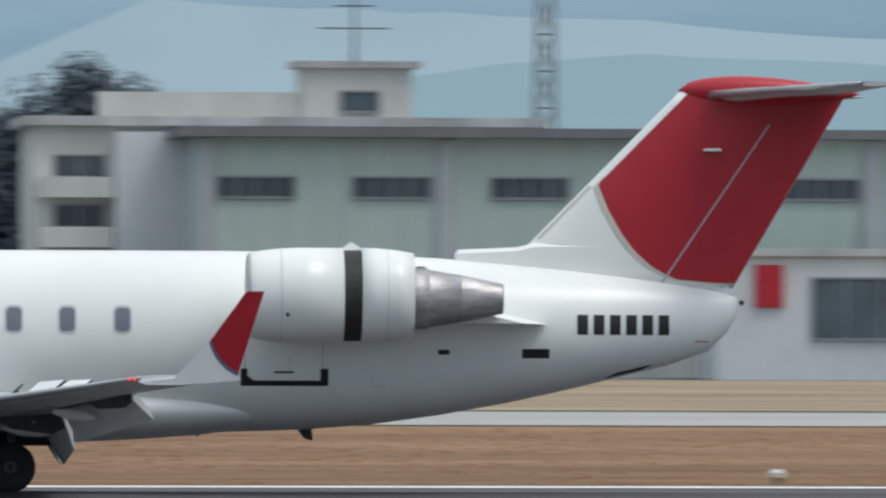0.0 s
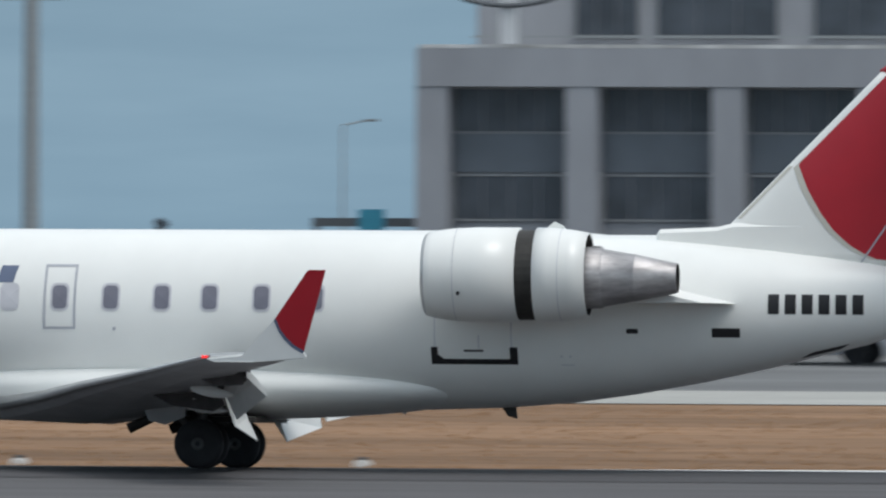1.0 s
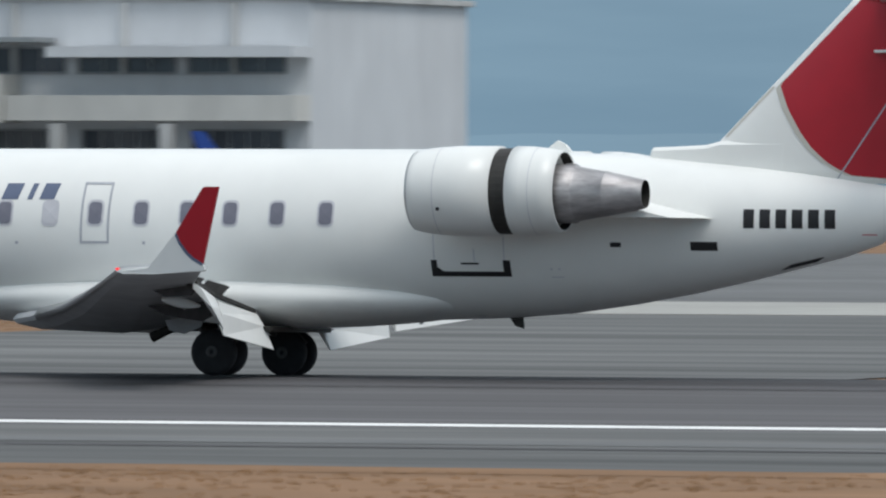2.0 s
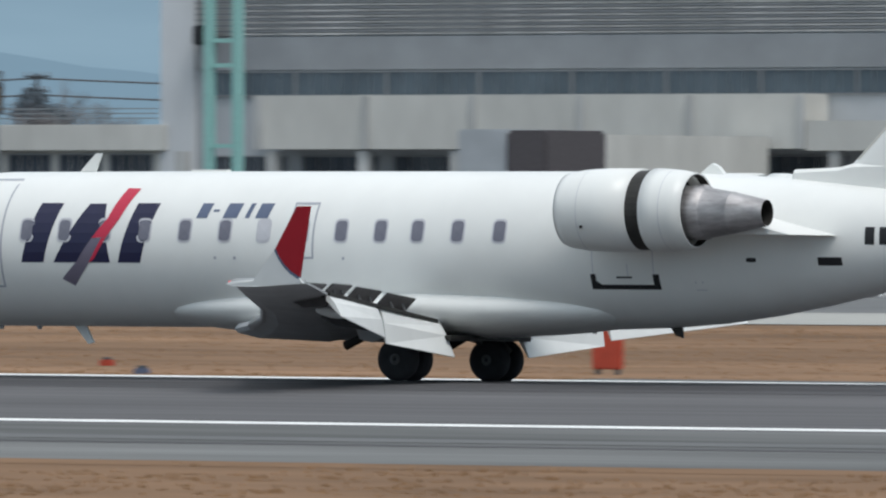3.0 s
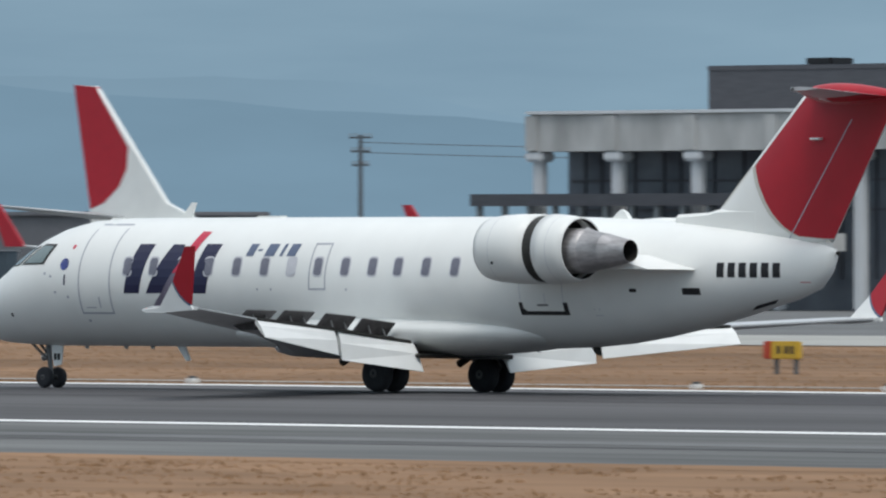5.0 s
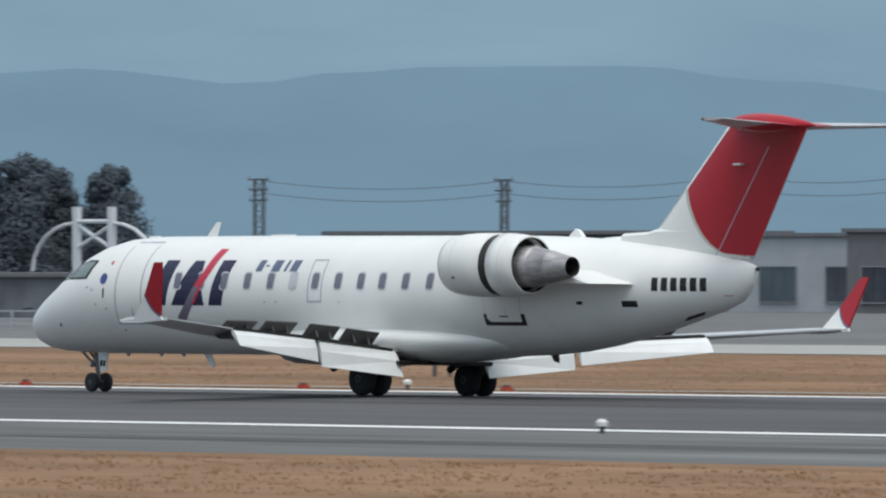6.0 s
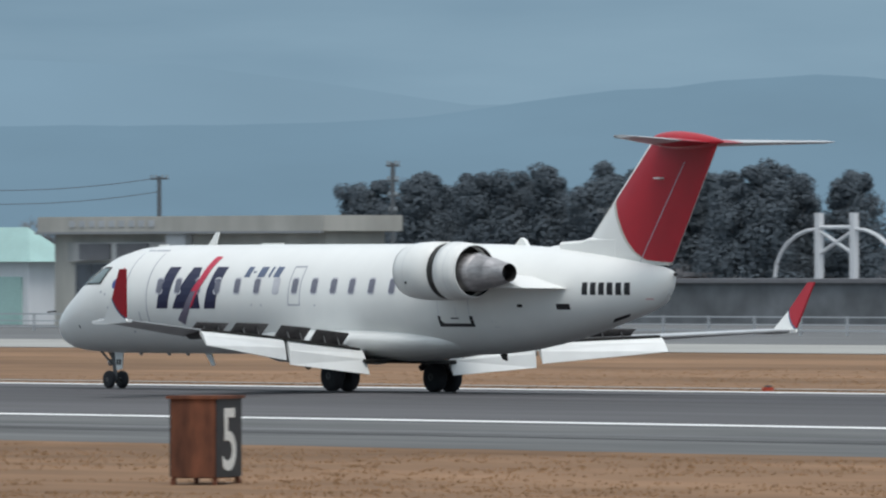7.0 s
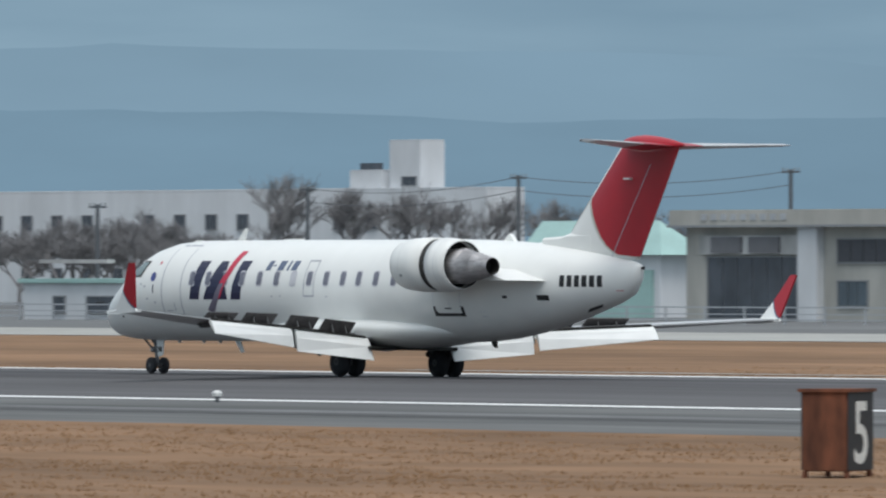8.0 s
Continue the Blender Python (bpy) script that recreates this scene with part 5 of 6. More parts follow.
def lamp_pole(x, y, top, r, material=M_GALV, head=True):
    p = thing("lighting_pole", x, y, BASE, "tall grey tapered apron lighting pole", "pole", "lighting poles")
    part("base_plate", rounded(boxes((-r * 1.6, r * 1.6, -r * 1.6, r * 1.6, 0, 0.15)), 0.03), material, p)
    part("post", tube(bmesh.new(), (0, 0, 0.15), (0, 0, top - BASE), r, r * 0.7, 14), material, p)
    if head:
        part("lamp_head", rounded(boxes((-1.6, 1.6, -0.3, 0.3, top - BASE, top - BASE + 0.5)), 0.08), M_GALV, p)


def street_lamp(x, y, top, side=1):
    p = thing("street_lamp", x, y, BASE, "thin grey street lamp with a curved arm", "street lamp", "street lamps")
    h = top - BASE
    part("post", tube(bmesh.new(), (0, 0, 0), (0, 0, h), 0.09, 0.06, 8), M_GALV, p)
    part("arm", tube(bmesh.new(), (0, 0, h), (side * 1.2, 0, h + 0.25), 0.05, n=6), M_GALV, p)
    part("lamp_head", rounded(boxes((min(side * 1.1, side * 1.9), max(side * 1.1, side * 1.9), -0.15, 0.15, h + 0.2, h + 0.34)), 0.04), M_GALV, p)


def wire(p0, p1, sag, r=0.026):
    p0, p1 = Vector(p0), Vector(p1)
    bm = bmesh.new()
    n = 14
    pts = [p0.lerp(p1, k / n) - Vector((0, 0, sag * 4 * (k / n) * (1 - k / n))) for k in range(n + 1)]
    side = (p1 - p0).cross(Vector((0, 0, 1))).normalized() * r
    up = Vector((0, 0, r))
    bm.free()
    bm = loft([[p + side, p + up, p - side, p - up] for p in pts])
    tagged(part("overhead_wire", bm, M_DPOLE), "thin dark overhead wire between utility poles", "wire", "overhead wires")


def lattice(x, y, top, w, material, label, panels=9):
    t = thing("lattice_mast", x, y, BASE, label, "mast")
    h = top - BASE
    legs = [(sx, sy) for sx in (-1, 1) for sy in (-1, 1)]
    def wd(z):
        return w * (1 - 0.45 * z / h)
    for sx, sy in legs:
        part("leg", tube(bmesh.new(), (sx * w, sy * w, 0), (sx * wd(h), sy * wd(h), h), 0.12 * min(1, w), 0.09 * min(1, w), 6), material, t)
    for k in range(panels):
        z0, z1 = h * k / panels, h * (k + 1) / panels
        bm = bmesh.new()
        for sy in (-1, 1):
            tube(bm, (-wd(z0), sy * wd(z0), z0), (wd(z1), sy * wd(z1), z1), 0.05, n=5)
            tube(bm, (wd(z0), sy * wd(z0), z0), (-wd(z1), sy * wd(z1), z1), 0.05, n=5)
            tube(bm, (-wd(z1), sy * wd(z1), z1), (wd(z1), sy * wd(z1), z1), 0.06, n=5)
        part("bracing", bm, material, t)
    return t


def poles():
    lamp_pole(-325.6, 440, 24, 0.46)
    lamp_pole(-362.8, 440, 24, 0.50)
    lamp_pole(-96.2, 480, 24, 0.40)
    lamp_pole(-90.4, 480, 24, 0.40)
    lamp_pole(-97.9, 520, 15.4, 0.42)
    lamp_pole(-33.0, 500, 15.5, 0.28, M_GALV, False)
    for x, w in ((-220.0, 0.9), (-283.1, 0.8)):
        t = thing("mint_gantry", x, 470, BASE, "mint green twin-post steel gantry before the terminal", "gantry", "gantries")
        for s in (-1, 1):
            part("post", boxes((s * w - 0.22, s * w + 0.22, -0.2, 0.2, 0, 18)), M_MINT, t)
        for z in (6.5, 10.4, 11.6, 14.5):
            part("crossbar", boxes((-w, w, -0.12, 0.12, z, z + 0.2)), M_MINT, t)
    for x in (-96, -80.5):
        street_lamp(x, 600, 10.6)
    gantry = thing("road_gantry", -82.0, 520, BASE, "dark gantry with a blue sign board", "gantry")
    part("beam", boxes((-2.6, 2.6, -0.15, 0.15, 5.7, 6.1)), M_DPOLE, gantry)
    for s in (-2.4, 2.4):
        part("post", boxes((s - 0.12, s + 0.12, -0.12, 0.12, 0, 5.7)), M_DPOLE, gantry)
    part("board", boxes((-0.4, 0.8, -0.25, -0.16, 5.4, 6.5)), M_CYAN, gantry, "blue sign board")
    ut = [(-5.6, 560, 10.2), (0.7, 560, 11.0), (4.6, 560, 10.0), (17.2, 560, 9.9), (-541, 560, 10.5), (-536, 600, 9.0), (-698, 600, 9.6), (-668.2, 600, 9.4), (-641.6, 600, 9.7), (-619.5, 600, 9.8), (-650.4, 480, 9.5), (-684.2, 480, 9.3), (-648.6, 420, 6.9), (-712, 480, 8.6)]
    for k, (x, y, z) in enumerate(ut):
        if k in (6, 7, 8):
            pylon(x, y, z, (0.55, 0.36, 0.2)[k - 6])
        else:
            utility_pole(x, y, z, 1 if k > 8 else 3, 2.0, r=0.2)
    for a, b in ((0, 1), (1, 3), (6, 7), (7, 8), (8, 9), (10, 11), (11, 13)):
        for dz in (0.1, 1.1):
            wire((ut[a][0], ut[a][1], ut[a][2] - dz), (ut[b][0], ut[b][1], ut[b][2] - dz), 0.7)
    for z in (10.0, 9.3):
        wire((-541, 560, z), (-470, 560, z - 0.3), 0.5)
    for z in (11.3, 10.2):
        wire((-460, 640, z), (-400, 640, z), 0.7, 0.06)
        wire((-400, 640, z), (-340, 640, z), 0.7, 0.06)
    for x in (-460, -400, -340):
        utility_pole(x, 640, 11.6, 2, 2.0, r=0.2)
    utility_pole(-470, 560, 10.2, 2, 2.0, r=0.2)
    lattice(-479.8, 700, 26, 1.5, M_GALV, "grey lattice radio mast behind the trees", 16)
    lattice(48.8, 560, 17.5, 0.7, M_GALV, "thin grey lattice mast", 10)
    utility_pole(-558.2, 430, 9.5, 4, 1.2, "tall grey pole with short brackets", 0.2)
    utility_pole(-617, 494, 7.0, 1, 1.6, "grey pole before the wood", 0.2)


terminal_side()
far_side()
jet(-52.3, 455, 0, "white parked jet with a red-tipped fin", M_RED, "red")
jet(-307.5, 455, 180, "white parked jet with a blue fin", M_BLUE, "blue")
jet(-174.9, 453, 230, "white parked jet with a blue fin near the boarding bridge", M_BLUE, "blue")
jet(-430.0, 440, 180, "white parked jet nosing towards the hall", M_RED, "red")
poles()


def gate_sign(x, y, z):
    g = thing("gate_sign", x, y, BASE, "black and amber box sign on a thin grey post", "sign", "gate signs")
    h = z - BASE
    part("post", tube(bmesh.new(), (0, 0, 0), (0, 0, h + 1.5), 0.08, 0.07, 8), M_GALV, g)
    part("bracket", boxes((-0.32, 0.32, -0.12, -0.04, h + 1.35, h + 1.43), (-0.32, -0.26, -0.12, -0.04, h + 0.8, h + 1.35), (0.26, 0.32, -0.12, -0.04, h + 0.8, h + 1.35)), M_DPOLE, g)
    b = part("box_body", rounded(boxes((-0.42, 0.42, -0.32, -0.1, h - 0.8, h + 0.85)), 0.04), M_BROWN, g, "dark sign box")
    part("face", rounded(boxes((-0.33, 0.33, -0.35, -0.32, h - 0.66, h + 0.6)), 0.02), M_AMBER, b, "amber face")
    part("lettering_bar", boxes((-0.2, 0.2, -0.365, -0.352, h - 0.4, h - 0.18), (-0.2, 0.2, -0.365, -0.352, h + 0.12, h + 0.34)), M_SIGNB, b)


for gx, gy, gz in ((-249.5, 497, 8.3), (-313.0, 497, 8.4), (-406.0, 474, 8.3)):
    gate_sign(gx, gy, gz)


def boarding_bridge(x, y):
    b = thing("boarding_bridge", x, y, BASE, "grey and brown boarding bridge before the terminal", "boarding bridge", "boarding bridges")
    part("cab", rounded(boxes((-2.6, 0.2, -3, 3, 4.6, 7.4)), 0.1), M_PANEL, b)
    part("bellows", rounded(boxes((0.2, 2.4, -3.2, 2.8, 4.4, 7.35)), 0.15), mat("bellows_brown", (0.085, 0.075, 0.08), 0.8), b)
    part("tunnel", boxes((-2.4, -0.2, 3, 24, 4.8, 7.2)), M_CREAMW, b)
    part("column", boxes((-1.6, -0.9, 2, 2.7, 0.6, 4.6), (-0.2, 0.5, 2, 2.7, 0.6, 4.6)), M_GALV, b)
    for a in (-1.25, 0.15):
        part("wheel", tube(bmesh.new(), (a - 0.2, 2.35, 0.55), (a + 0.2, 2.35, 0.55), 0.55, n=16), M_TYRE, b)


for bx in (-203.0, -268.6):
    boarding_bridge(bx, 475)


# ---- trees ----
def leaf_tree(x, y, h, w, seed, label, tiers=9, conifer=0.0, n=1500, leaf=0.42, group="trees"):
    rnd = random.Random(seed)
    t = thing("tree", x, y, BASE, label, "tree", group)
    part("trunk", tube(bmesh.new(), (0, 0, 0), (0, 0, h * 0.9), 0.02 * h + 0.08, 0.05, 8), M_BARK, t)
    blobs = []
    for k in range(tiers):
        u = k / max(1, tiers - 1)
        z = h * (0.12 + 0.80 * u)
        spread = w * (1 - conifer * u) * (0.55 + 0.45 * math.sin(math.pi * min(1, 0.25 + 0.66 * u)))
        for _ in range(3):
            a = rnd.uniform(0, 2 * math.pi)
            d = spread * rnd.uniform(0.1, 0.75)
            blobs.append((d * math.cos(a), d * math.sin(a), z + rnd.uniform(-0.06, 0.06) * h, spread * rnd.uniform(0.42, 0.7)))
    limbs = bmesh.new()
    for bx, by, bz, br in blobs[::2]:
        tube(limbs, (0, 0, bz * 0.75), (bx, by, bz), 0.09, 0.03, 5)
    part("branchwork", limbs, M_BARK, t)
    vs, fs = [], []
    for _ in range(n):
        bx, by, bz, br = rnd.choice(blobs)
        v = Vector((rnd.gauss(0, 1), rnd.gauss(0, 1), rnd.gauss(0, 1))).normalized() * br * rnd.uniform(0.55, 1.08)
        c = Vector((bx, by, bz)) + Vector((v.x, v.y, v.z * 0.8))
        face = v.normalized() + Vector((rnd.uniform(-0.5, 0.5), rnd.uniform(-0.5, 0.5), rnd.uniform(0.1, 0.9)))
        q = face.to_track_quat("Z", "Y").to_matrix() @ Euler((0, 0, rnd.uniform(0, 6.3))).to_matrix()
        s = leaf * rnd.uniform(0.6, 1.4)
        i = len(vs)
        for p in ((-s, -s * 0.5, 0), (s * 0.2, -s * 0.7, 0.2 * s), (s, s * 0.4, 0), (-s * 0.3, s * 0.7, 0.15 * s)):
            vs.append(c + q @ Vector(p))
        fs.append((i, i + 1, i + 2, i + 3))
    me = bpy.data.meshes.new("crown")
    me.from_pydata(vs, [], fs)
    me.materials.append(M_LEAF)
    cr = new("crown", me)
    cr.parent = t
    return t


def bare_tree(x, y, h, seed, label, depth=6):
    rnd = random.Random(seed)
    t = thing("bare_tree", x, y, BASE, label, "tree", "bare trees")
    vs, fs = [], []
    def limb(p, d, ln, r, depth):
        q = p + d * ln
        a = d.orthogonal().normalized()
        b = d.cross(a)
        i = len(vs)
        for c, rr in ((p, r), (q, r * 0.62)):
            for k in range(3):
                vs.append(c + (a * math.cos(2.09 * k) + b * math.sin(2.09 * k)) * rr)
        for k in range(3):
            fs.append((i + k, i + (k + 1) % 3, i + 3 + (k + 1) % 3, i + 3 + k))
        if depth == 0:
            return
        for _ in range(3 if depth > 2 else 5):
            nd = (d + Vector((rnd.uniform(-1, 1), rnd.uniform(-1, 1), rnd.uniform(-0.25, 0.75))) * 0.85).normalized()
            limb(p.lerp(q, rnd.uniform(0.45, 1.0)), nd, ln * rnd.uniform(0.64, 0.88), max(0.017, r * 0.58), depth - 1)
    limb(Vector((0, 0, 0)), Vector((0, 0, 1)), h * 0.26, 0.028 * h, depth)
    for nm, lo, hi in (("trunk", 0, 3), ("branchwork", 3, len(fs))):
        me = bpy.data.meshes.new(nm)
        me.from_pydata([tuple(v) for v in vs], [], fs[lo:hi])
        me.materials.append(M_BARK)
        o = new(nm, me)
        o.parent = t
    return t


def woods():
    rnd = random.Random(5)
    # dark wood behind the far apron
    k = 0
    for x0, y0 in ((-652.5, 498), (-651.3, 505)):
        x = x0
        while x < -602.6:
            hh = 10.2 + rnd.uniform(-0.8, 0.8) - (0.8 if x < -646 else 0)
            leaf_tree(x, y0 + rnd.uniform(-2, 2), hh, 3.1, 100 + k, "tall dark evergreen in a dense wood", 12, 0.40, 9500, 0.125, "evergreen wood")
            x += rnd.uniform(1.8, 2.6)
            k += 1
    # behind the low terminal
    for k, (x, h) in enumerate(((-450, 11.5), (-444, 12.0), (-438, 11.2), (-432, 12.2), (-427, 12.6), (-421, 11.0), (-413, 10.8), (-408, 12.6), (-404, 12.9), (-400, 12.0), (-396, 12.2), (-391, 11.4), (-459, 12.0), (-465, 11.7), (-471, 12.1), (-477, 11.5), (-483, 12.0), (-447, 11.3), (-441, 11.8), (-435, 11.5), (-429.5, 12.0), (-424, 11.6), (-462, 12.2), (-456, 11.6))):
        leaf_tree(x, 618 + (k % 3) * 4, h - 0.3, 4.4, 200 + k, "dark evergreen behind the terminal wing", 8, 0.25, 8000, 0.14, "evergreens behind the terminal")
    for k, x in enumerate((-452, -448.5, -445, -441.5, -438, -434.5)):
        leaf_tree(x, 600, 11.3 + (k % 3) * 0.4, 3.6, 250 + k, "dark evergreen behind the cargo building", 8, 0.25, 8000, 0.14, "evergreens behind the terminal")
    for k, (x, h) in enumerate(((-388, 14.2), (-383, 13.2), (-377, 12.4), (-371, 13.0))):
        bare_tree(x, 622, h, 300 + k, "bare grey-brown winter tree behind the terminal")
    # brown scrub before the wood
    for k in range(12):
        bare_tree(-634 + 3.4 * k, 486 + (k % 2) * 3, 4.6 + rnd.uniform(-0.6, 0.6), 600 + k, "brown winter scrub tree before the wood", 5)
    # beside the cream office
    for k, (x, y, h, w) in enumerate(((24.0, 518, 14.2, 4.2), (20.6, 520, 11.5, 3.0), (18.0, 535, 8.6, 2.8), (15.0, 540, 7.8, 2.6), (11.5, 560, 7.2, 2.6), (8.0, 560, 7.4, 2.8), (4.5, 560, 7.6, 2.8), (22.6, 514, 9.2, 2.6))):
        leaf_tree(x, y, h, w * 1.15, 400 + k, "dark broadleaf evergreen beside the office", 8, 0.1, 11000, 0.15, "evergreens by the office")
    leaf_tree(-98.8, 560, 6.2, 0.9, 460, "narrow dark conifer by the road", 8, 0.6, 500, 0.3, "small conifers")
    leaf_tree(-81.5, 560, 6.4, 1.4, 461, "small round evergreen by the road", 6, 0.1, 500, 0.3, "small conifers")
    leaf_tree(-508, 560, 6.0, 1.0, 462, "narrow dark conifer by the road", 8, 0.6, 500, 0.3, "small conifers")
    leaf_tree(-500, 560, 6.0, 1.0, 463, "narrow dark conifer by the road", 8, 0.6, 500, 0.3, "small conifers")
    # bare trees before the long white building
    for k, (x, y, h) in enumerate(((-778, 520, 14.0), (-772, 524, 12.6), (-757, 520, 12.8), (-751, 523, 11.6), (-737, 520, 11.8), (-726, 522, 9.8), (-714, 520, 9.2), (-790, 515, 10.2))):
        bare_tree(x, y, h, 500 + k, "bare spreading winter tree before the white building")
    for k in range(16):
        bare_tree(-790 + 2.0 * k, 500 + (k % 3) * 4, 8.6 + rnd.uniform(-0.8, 1.0) - 0.12 * max(0, k - 8) ** 1.3, 540 + k, "bare brown winter thicket tree")


woods()


# ---- hills ----
def ridge(name, dist, keys, material, seed, label, lo=-25, hi=75):
    bm = bmesh.new()
    rows = []
    n = int((hi - lo) * 4)
    for k in range(n + 1):
        a = lo + (hi - lo) * k / n
        el = float(np.interp(a, [p[0] for p in keys], [p[1] for p in keys]))
        el += 0.05 * noise.noise(Vector((a * 0.9, seed, 0))) + 0.022 * noise.noise(Vector((a * 4.1, seed, 3)))
        s, c = -math.sin(radians(a)), math.cos(radians(a))
        z = EYE_Z + dist * math.tan(radians(el))
        col = []
        for j in range(5):
            u = j / 4
            d = dist - 260 * (1 - u)
            col.append(bm.verts.new((s * d, c * d, -1.5 + (z + 1.5) * u ** 1.2)))
        rows.append(col)
    for a, b in zip(rows, rows[1:]):
        for j in range(4):
            bm.faces.new((a[j], b[j], b[j + 1], a[j + 1]))
    tagged(part(name, bm, material, None, "", True), label, "hills", "", "structure")


FAR_RIDGE = [(-25, 1.1), (-8, 1.22), (-6, 1.3), (-3, 1.45), (-1.2, 0.7), (0.5, 0.2), (12, 0.15), (25, 0.3), (31, 0.6), (33.5, 0.85), (36, 0.7), (40, 0.45), (43, 0.6), (44, 0.82), (49, 0.86), (52, 0.83), (53.5, 1.02), (55, 1.06), (57, 1.08), (62, 1.0), (75, 0.9)]
ridge("backdrop_far_hills", 4850, FAR_RIDGE, M_HILL1, 1.3, "pale blue hills on the horizon, haze painted as glow", 6, 75)
ridge("backdrop_east_hills", 4860, FAR_RIDGE, M_HILL0, 1.3, "pale hills, thick haze painted as glow", -25, 6)
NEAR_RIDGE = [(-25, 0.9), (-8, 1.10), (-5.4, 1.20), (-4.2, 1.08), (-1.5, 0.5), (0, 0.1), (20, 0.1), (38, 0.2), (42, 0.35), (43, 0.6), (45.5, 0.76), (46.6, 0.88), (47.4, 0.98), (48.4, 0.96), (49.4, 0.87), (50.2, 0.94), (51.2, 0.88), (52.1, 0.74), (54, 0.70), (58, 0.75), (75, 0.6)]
ridge("backdrop_near_hills", 4550, NEAR_RIDGE, M_HILL2, 7.7, "blue-grey wooded hills, haze painted as glow", 6, 75)
ridge("backdrop_east_foothills", 4560, NEAR_RIDGE, M_HILL3, 7.7, "blue-grey hills, thick haze painted as glow", -25, 6)


# ---- airfield fittings ----
def distance_sign(x, y):
    """A box sign that shows its number along the runway."""
    s = thing("distance_sign", x, y, ground_z(y, x), "rusty steel box sign with a white 5 on black", "sign", "distance signs", "", 31.5 if y < MID else -31.5)
    part("box_body", rounded(boxes((-0.43, 0.43, -0.62, 0.62, 0.12, 1.58)), 0.02), M_RUST, s, "rusted steel sides")
    part("frame_lip", boxes((-0.5, 0.5, -0.66, 0.66, 1.54, 1.60)), M_RUST, s)
    for sx in (-0.4, 0.4):
        for sy in (-0.55, 0.55):
            part("leg", boxes((sx - 0.04, sx + 0.04, sy - 0.04, sy + 0.04, -0.06, 0.12)), M_RUST, s)
    for sx in (-1, 1):
        f = part("face", rounded(boxes((sx * 0.445 - 0.012, sx * 0.445 + 0.012, -0.6, 0.6, 0.14, 1.54)), 0.004), M_SIGNB, s, "black face")
        cu = bpy.data.curves.new("digit", "FONT")
        cu.body, cu.size, cu.align_x, cu.extrude = "5", 1.58, "CENTER", 0.004
        cu.offset = 0.015
        tmp = bpy.data.objects.new("digit", cu)
        me = bpy.data.meshes.new_from_object(tmp)
        bpy.data.objects.remove(tmp)
        me.materials.clear()
        me.materials.append(M_SIGNW)
        d = new("digit", me)
        d.parent = f
        d.matrix_basis = Matrix.Translation((sx * 0.462, 0, 0.28)) @ pose(0, 0, 0, 90, 0, 90 * sx) @ Matrix.Diagonal((0.98, 1, 1, 1))
        tagged(d, "white figure 5")


distance_sign(-163.32, MID - 49.7)
distance_sign(-163.4, MID + 49.7)


def taxi_sign(x, y, w=1.1, yellow=True):
    s = thing("taxiway_sign", x, y, ground_z(y, x), "yellow and red taxiway sign on two legs" if yellow else "long orange-red sign board seen from behind", "sign", "taxiway signs")
    z0, z1 = (0.45, 0.98) if yellow else (0.12, 1.0)
    part("board", rounded(boxes((-w / 2, w / 2, -0.1, 0.1, z0, z1)), 0.03), M_YEL if yellow else M_SRED, s, "yellow board" if yellow else "")
    if yellow:
        part("end_panel", rounded(boxes((-w / 2 - 0.28, -w / 2, -0.12, 0.12, z0, z1)), 0.03), M_SRED, s, "red end panel")
        for a in (-0.28, 0.02, 0.24) if w > 1 else ():
            part("lettering_bar", boxes((a, a + 0.13, -0.112, -0.10, z0 + 0.16, z1 - 0.14)), M_SIGNB, s)
    for a in (-w * 0.35, w * 0.35):
        part("leg", boxes((a - 0.05, a + 0.05, -0.05, 0.05, -0.02, z0)), M_DPOLE, s)


for sx in (-125.0, -168.0, -224.0, -281.5):
    taxi_sign(sx, 250)
taxi_sign(-37.8, 222, 0.46)
taxi_sign(-50.6, 225, 3.3, False)
taxi_sign(-127.0, 228, 0.75, False)


def edge_light(x, y):
    s = thing("runway_light", x, y, ground_z(y, x) + 0.02, "small white runway edge light", "light", "runway lights")
    part("stem", tube(bmesh.new(), (0, 0, 0), (0, 0, 0.14), 0.05, n=10), M_DPOLE, s)
    part("lens", tube(tube(bmesh.new(), (0, 0, 0.14), (0, 0, 0.22), 0.11, 0.12, 14), (0, 0, 0.22), (0, 0, 0.28), 0.12, 0.06, 14), M_LAMPW, s)


for k in range(-2, 9):
    edge_light(22.0 - 61.1 * k, MID - 23.9)
    edge_light(21.2 - 60.95 * k, MID + 25.2)


def marker(x, y, paint, label):
    s = thing("ground_marker", x, y, ground_z(y, x), label, "marker", "ground markers")
    part("block", rounded(boxes((-0.15, 0.15, -0.14, 0.14, -0.02, 0.15)), 0.03), paint, s)
    part("cap", rounded(boxes((-0.09, 0.09, -0.09, 0.09, 0.15, 0.21)), 0.02), M_DPOLE, s)


for x, y, c in ((-12, 232, M_LAMPW), (-40.5, 214, M_LAMPW), (-33.2, 210, M_LAMPW), (-104, 232, M_SRED), (-118, 226, M_SRED), (-131, 214, M_SLATE), (-141, 214, M_SLATE), (-143, 232, M_SRED), (-159, 214, M_LAMPW), (-171, 216, M_SRED), (-183, 208, M_LAMPW), (-193, 212, M_LAMPW), (-207, 208, M_LAMPW), (-236, 212, M_SRED), (-247, 214, M_SRED), (-262, 216, M_SRED)):
    marker(x, y, c, "small painted marker block in the turf")


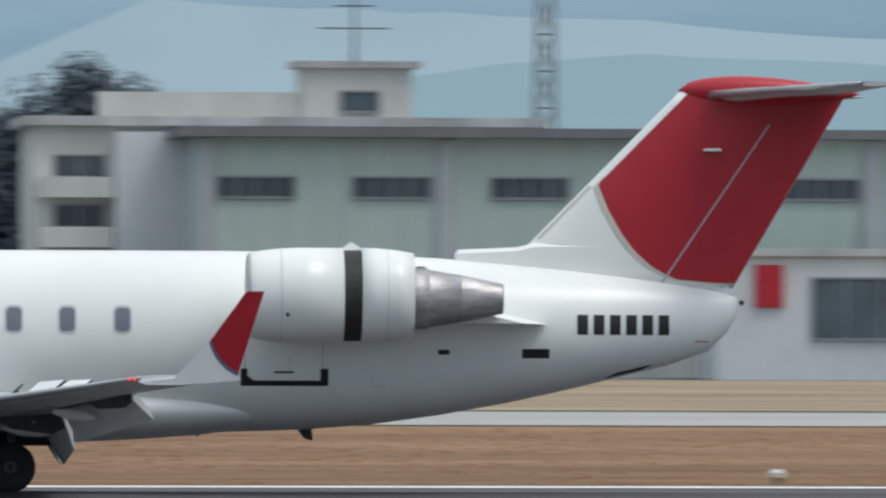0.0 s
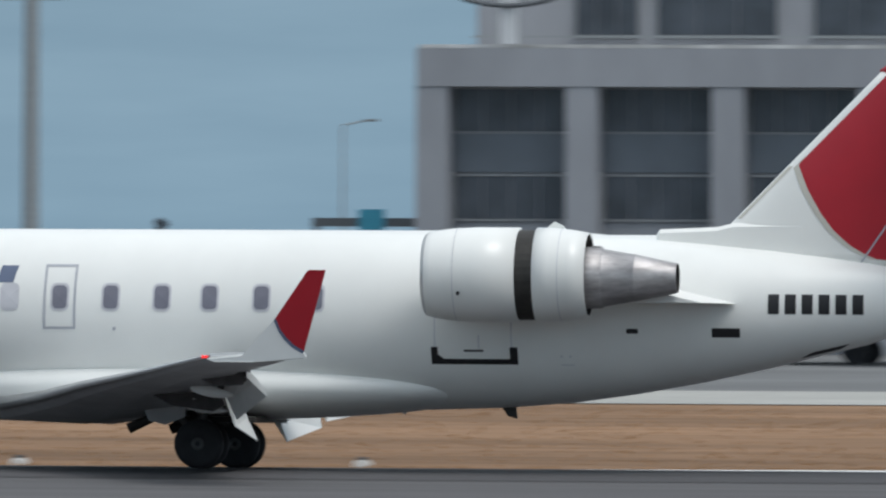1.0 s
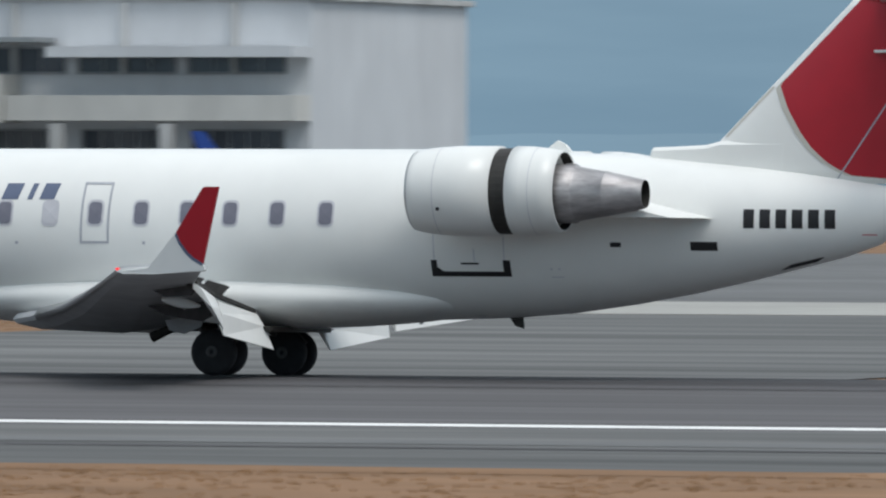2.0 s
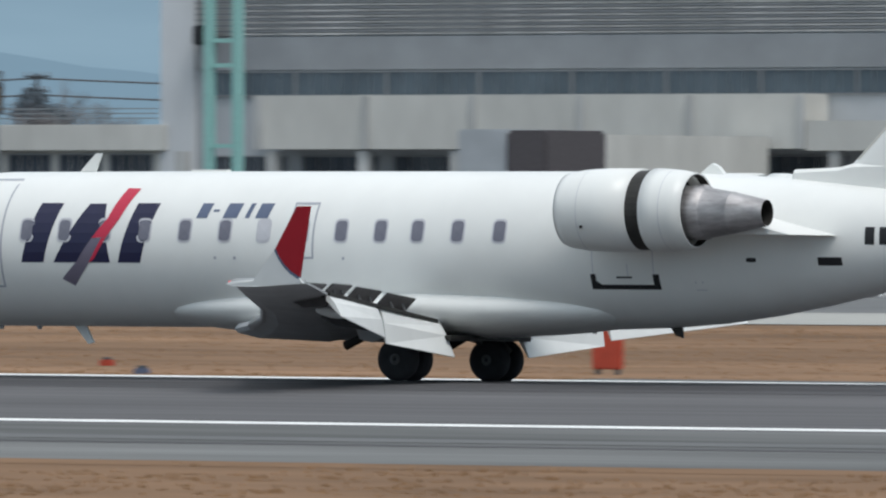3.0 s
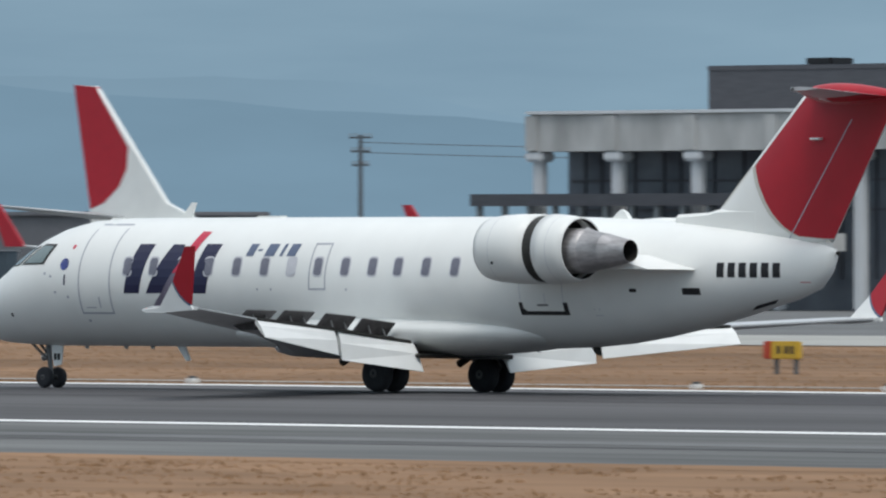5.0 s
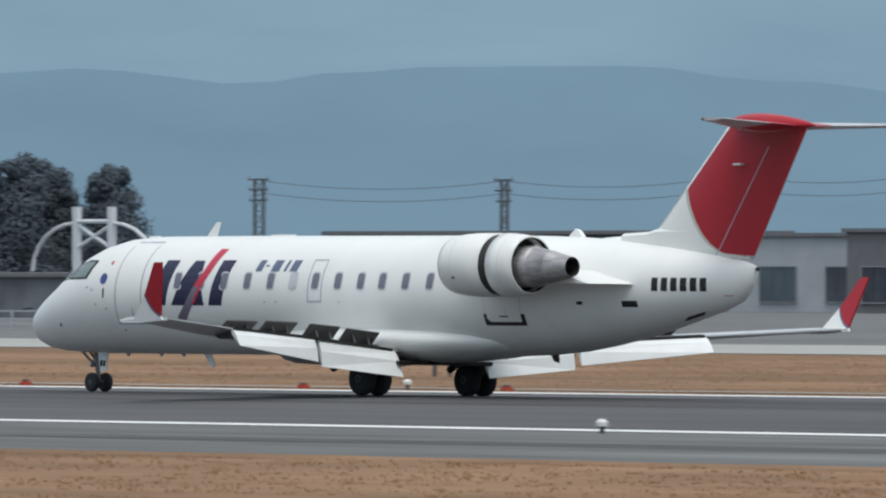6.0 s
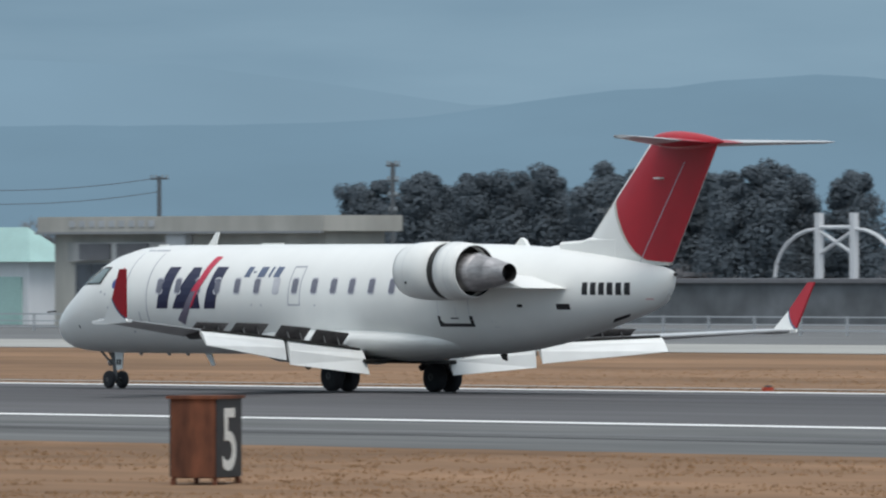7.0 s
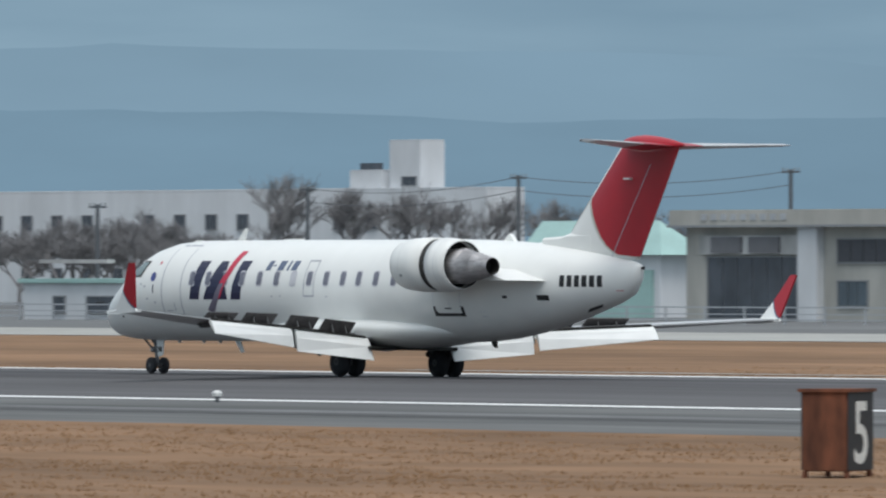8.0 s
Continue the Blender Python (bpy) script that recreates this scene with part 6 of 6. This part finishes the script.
# ---- dry grass ----
def tufts(name, x0, x1, y0, y1, count, h, seed, label):
    rnd = random.Random(seed)
    vs, fs = [], []
    for _ in range(count):
        x, y = rnd.uniform(x0, x1), rnd.uniform(y0, y1)
        if (-100.8 + 0.45 * (MID - 36 - y) < x < -94.4 + 0.3 * (MID - 36 - y) and y < MID - 36) or (-110.5 < x < -61.5 and y > MID):
            continue
        if noise.noise(Vector((x * 0.12, y * 0.25, 4))) < -0.25:
            continue
        z = ground_z(y, x) - 0.01
        for _ in range(3):
            hh = h * rnd.uniform(0.5, 1.3)
            dx, dy, lx = rnd.uniform(-0.15, 0.15), rnd.uniform(-0.1, 0.1), rnd.uniform(-0.6, 0.6) * hh
            i = len(vs)
            vs += [(x + dx - 0.03, y + dy, z), (x + dx + 0.03, y + dy, z), (x + dx + lx, y + dy, z + hh)]
            fs.append((i, i + 1, i + 2))
    me = bpy.data.meshes.new(name)
    me.from_pydata(vs, [], fs)
    me.materials.append(M_BLADE)
    tagged(new(name, me), label, "grass", "", "stuff")


def turf_fringe(x0, x1, y0, side, seed, label):
    """Matted turf that creeps unevenly over the pavement's edge."""
    bm = bmesh.new()
    n = int((x1 - x0) / 0.35)
    prev = None
    for k in range(n + 1):
        x = x0 + (x1 - x0) * k / n
        w = 0.35 + 0.9 * noise.noise(Vector((x * 0.06, seed, 0))) + 0.45 * noise.noise(Vector((x * 0.35, seed, 2))) + 0.2 * noise.noise(Vector((x * 1.5, seed, 5)))
        w = max(0.02, w)
        cur = [bm.verts.new((x, y, ground_z(y, x) + up)) for y, up in ((y0 - side * 0.5, 0.005), (y0 + side * w * 0.4, 0.05), (y0 + side * w, 0.024))]
        if prev and not (side > 0 and -100.9 < x < -96.3):
            for i in range(2):
                bm.faces.new((prev[i], cur[i], cur[i + 1], prev[i + 1]))
        prev = cur
    tagged(part("turf_fringe", bm, M_GRASS, None, "", True), label, "grass", "", "stuff")


turf_fringe(-300, 40, MID - 36, 1, 3.3, "ragged dry turf creeping over the shoulder")
tufts("dry_grass", -230, -20, 98, MID - 35.8, 26000, 0.06, 11, "short dry brown grass beside the runway")
tufts("far_dry_grass", -330, 60, MID + 25, 312, 30000, 0.06, 12, "short dry brown grass beyond the runway")


def motions():
    rows = []
    for (t, x), yw in zip(ROLL_OUT, YAW):
        # it turns about its main wheels, 14 m behind the nose
        rows.append((t, pose(x + 14 - 14 * math.cos(radians(yw)), MID - 14 * math.sin(radians(yw)), -0.015 - 14 * math.sin(radians(yw)) * math.sin(radians(LEAN)), 0, 0, 0) @ pose(0, 0, 0, LEAN) @ pose(0, 0, 0, 0, 0, yw)))
    walk(PLANE, rows)


motions()
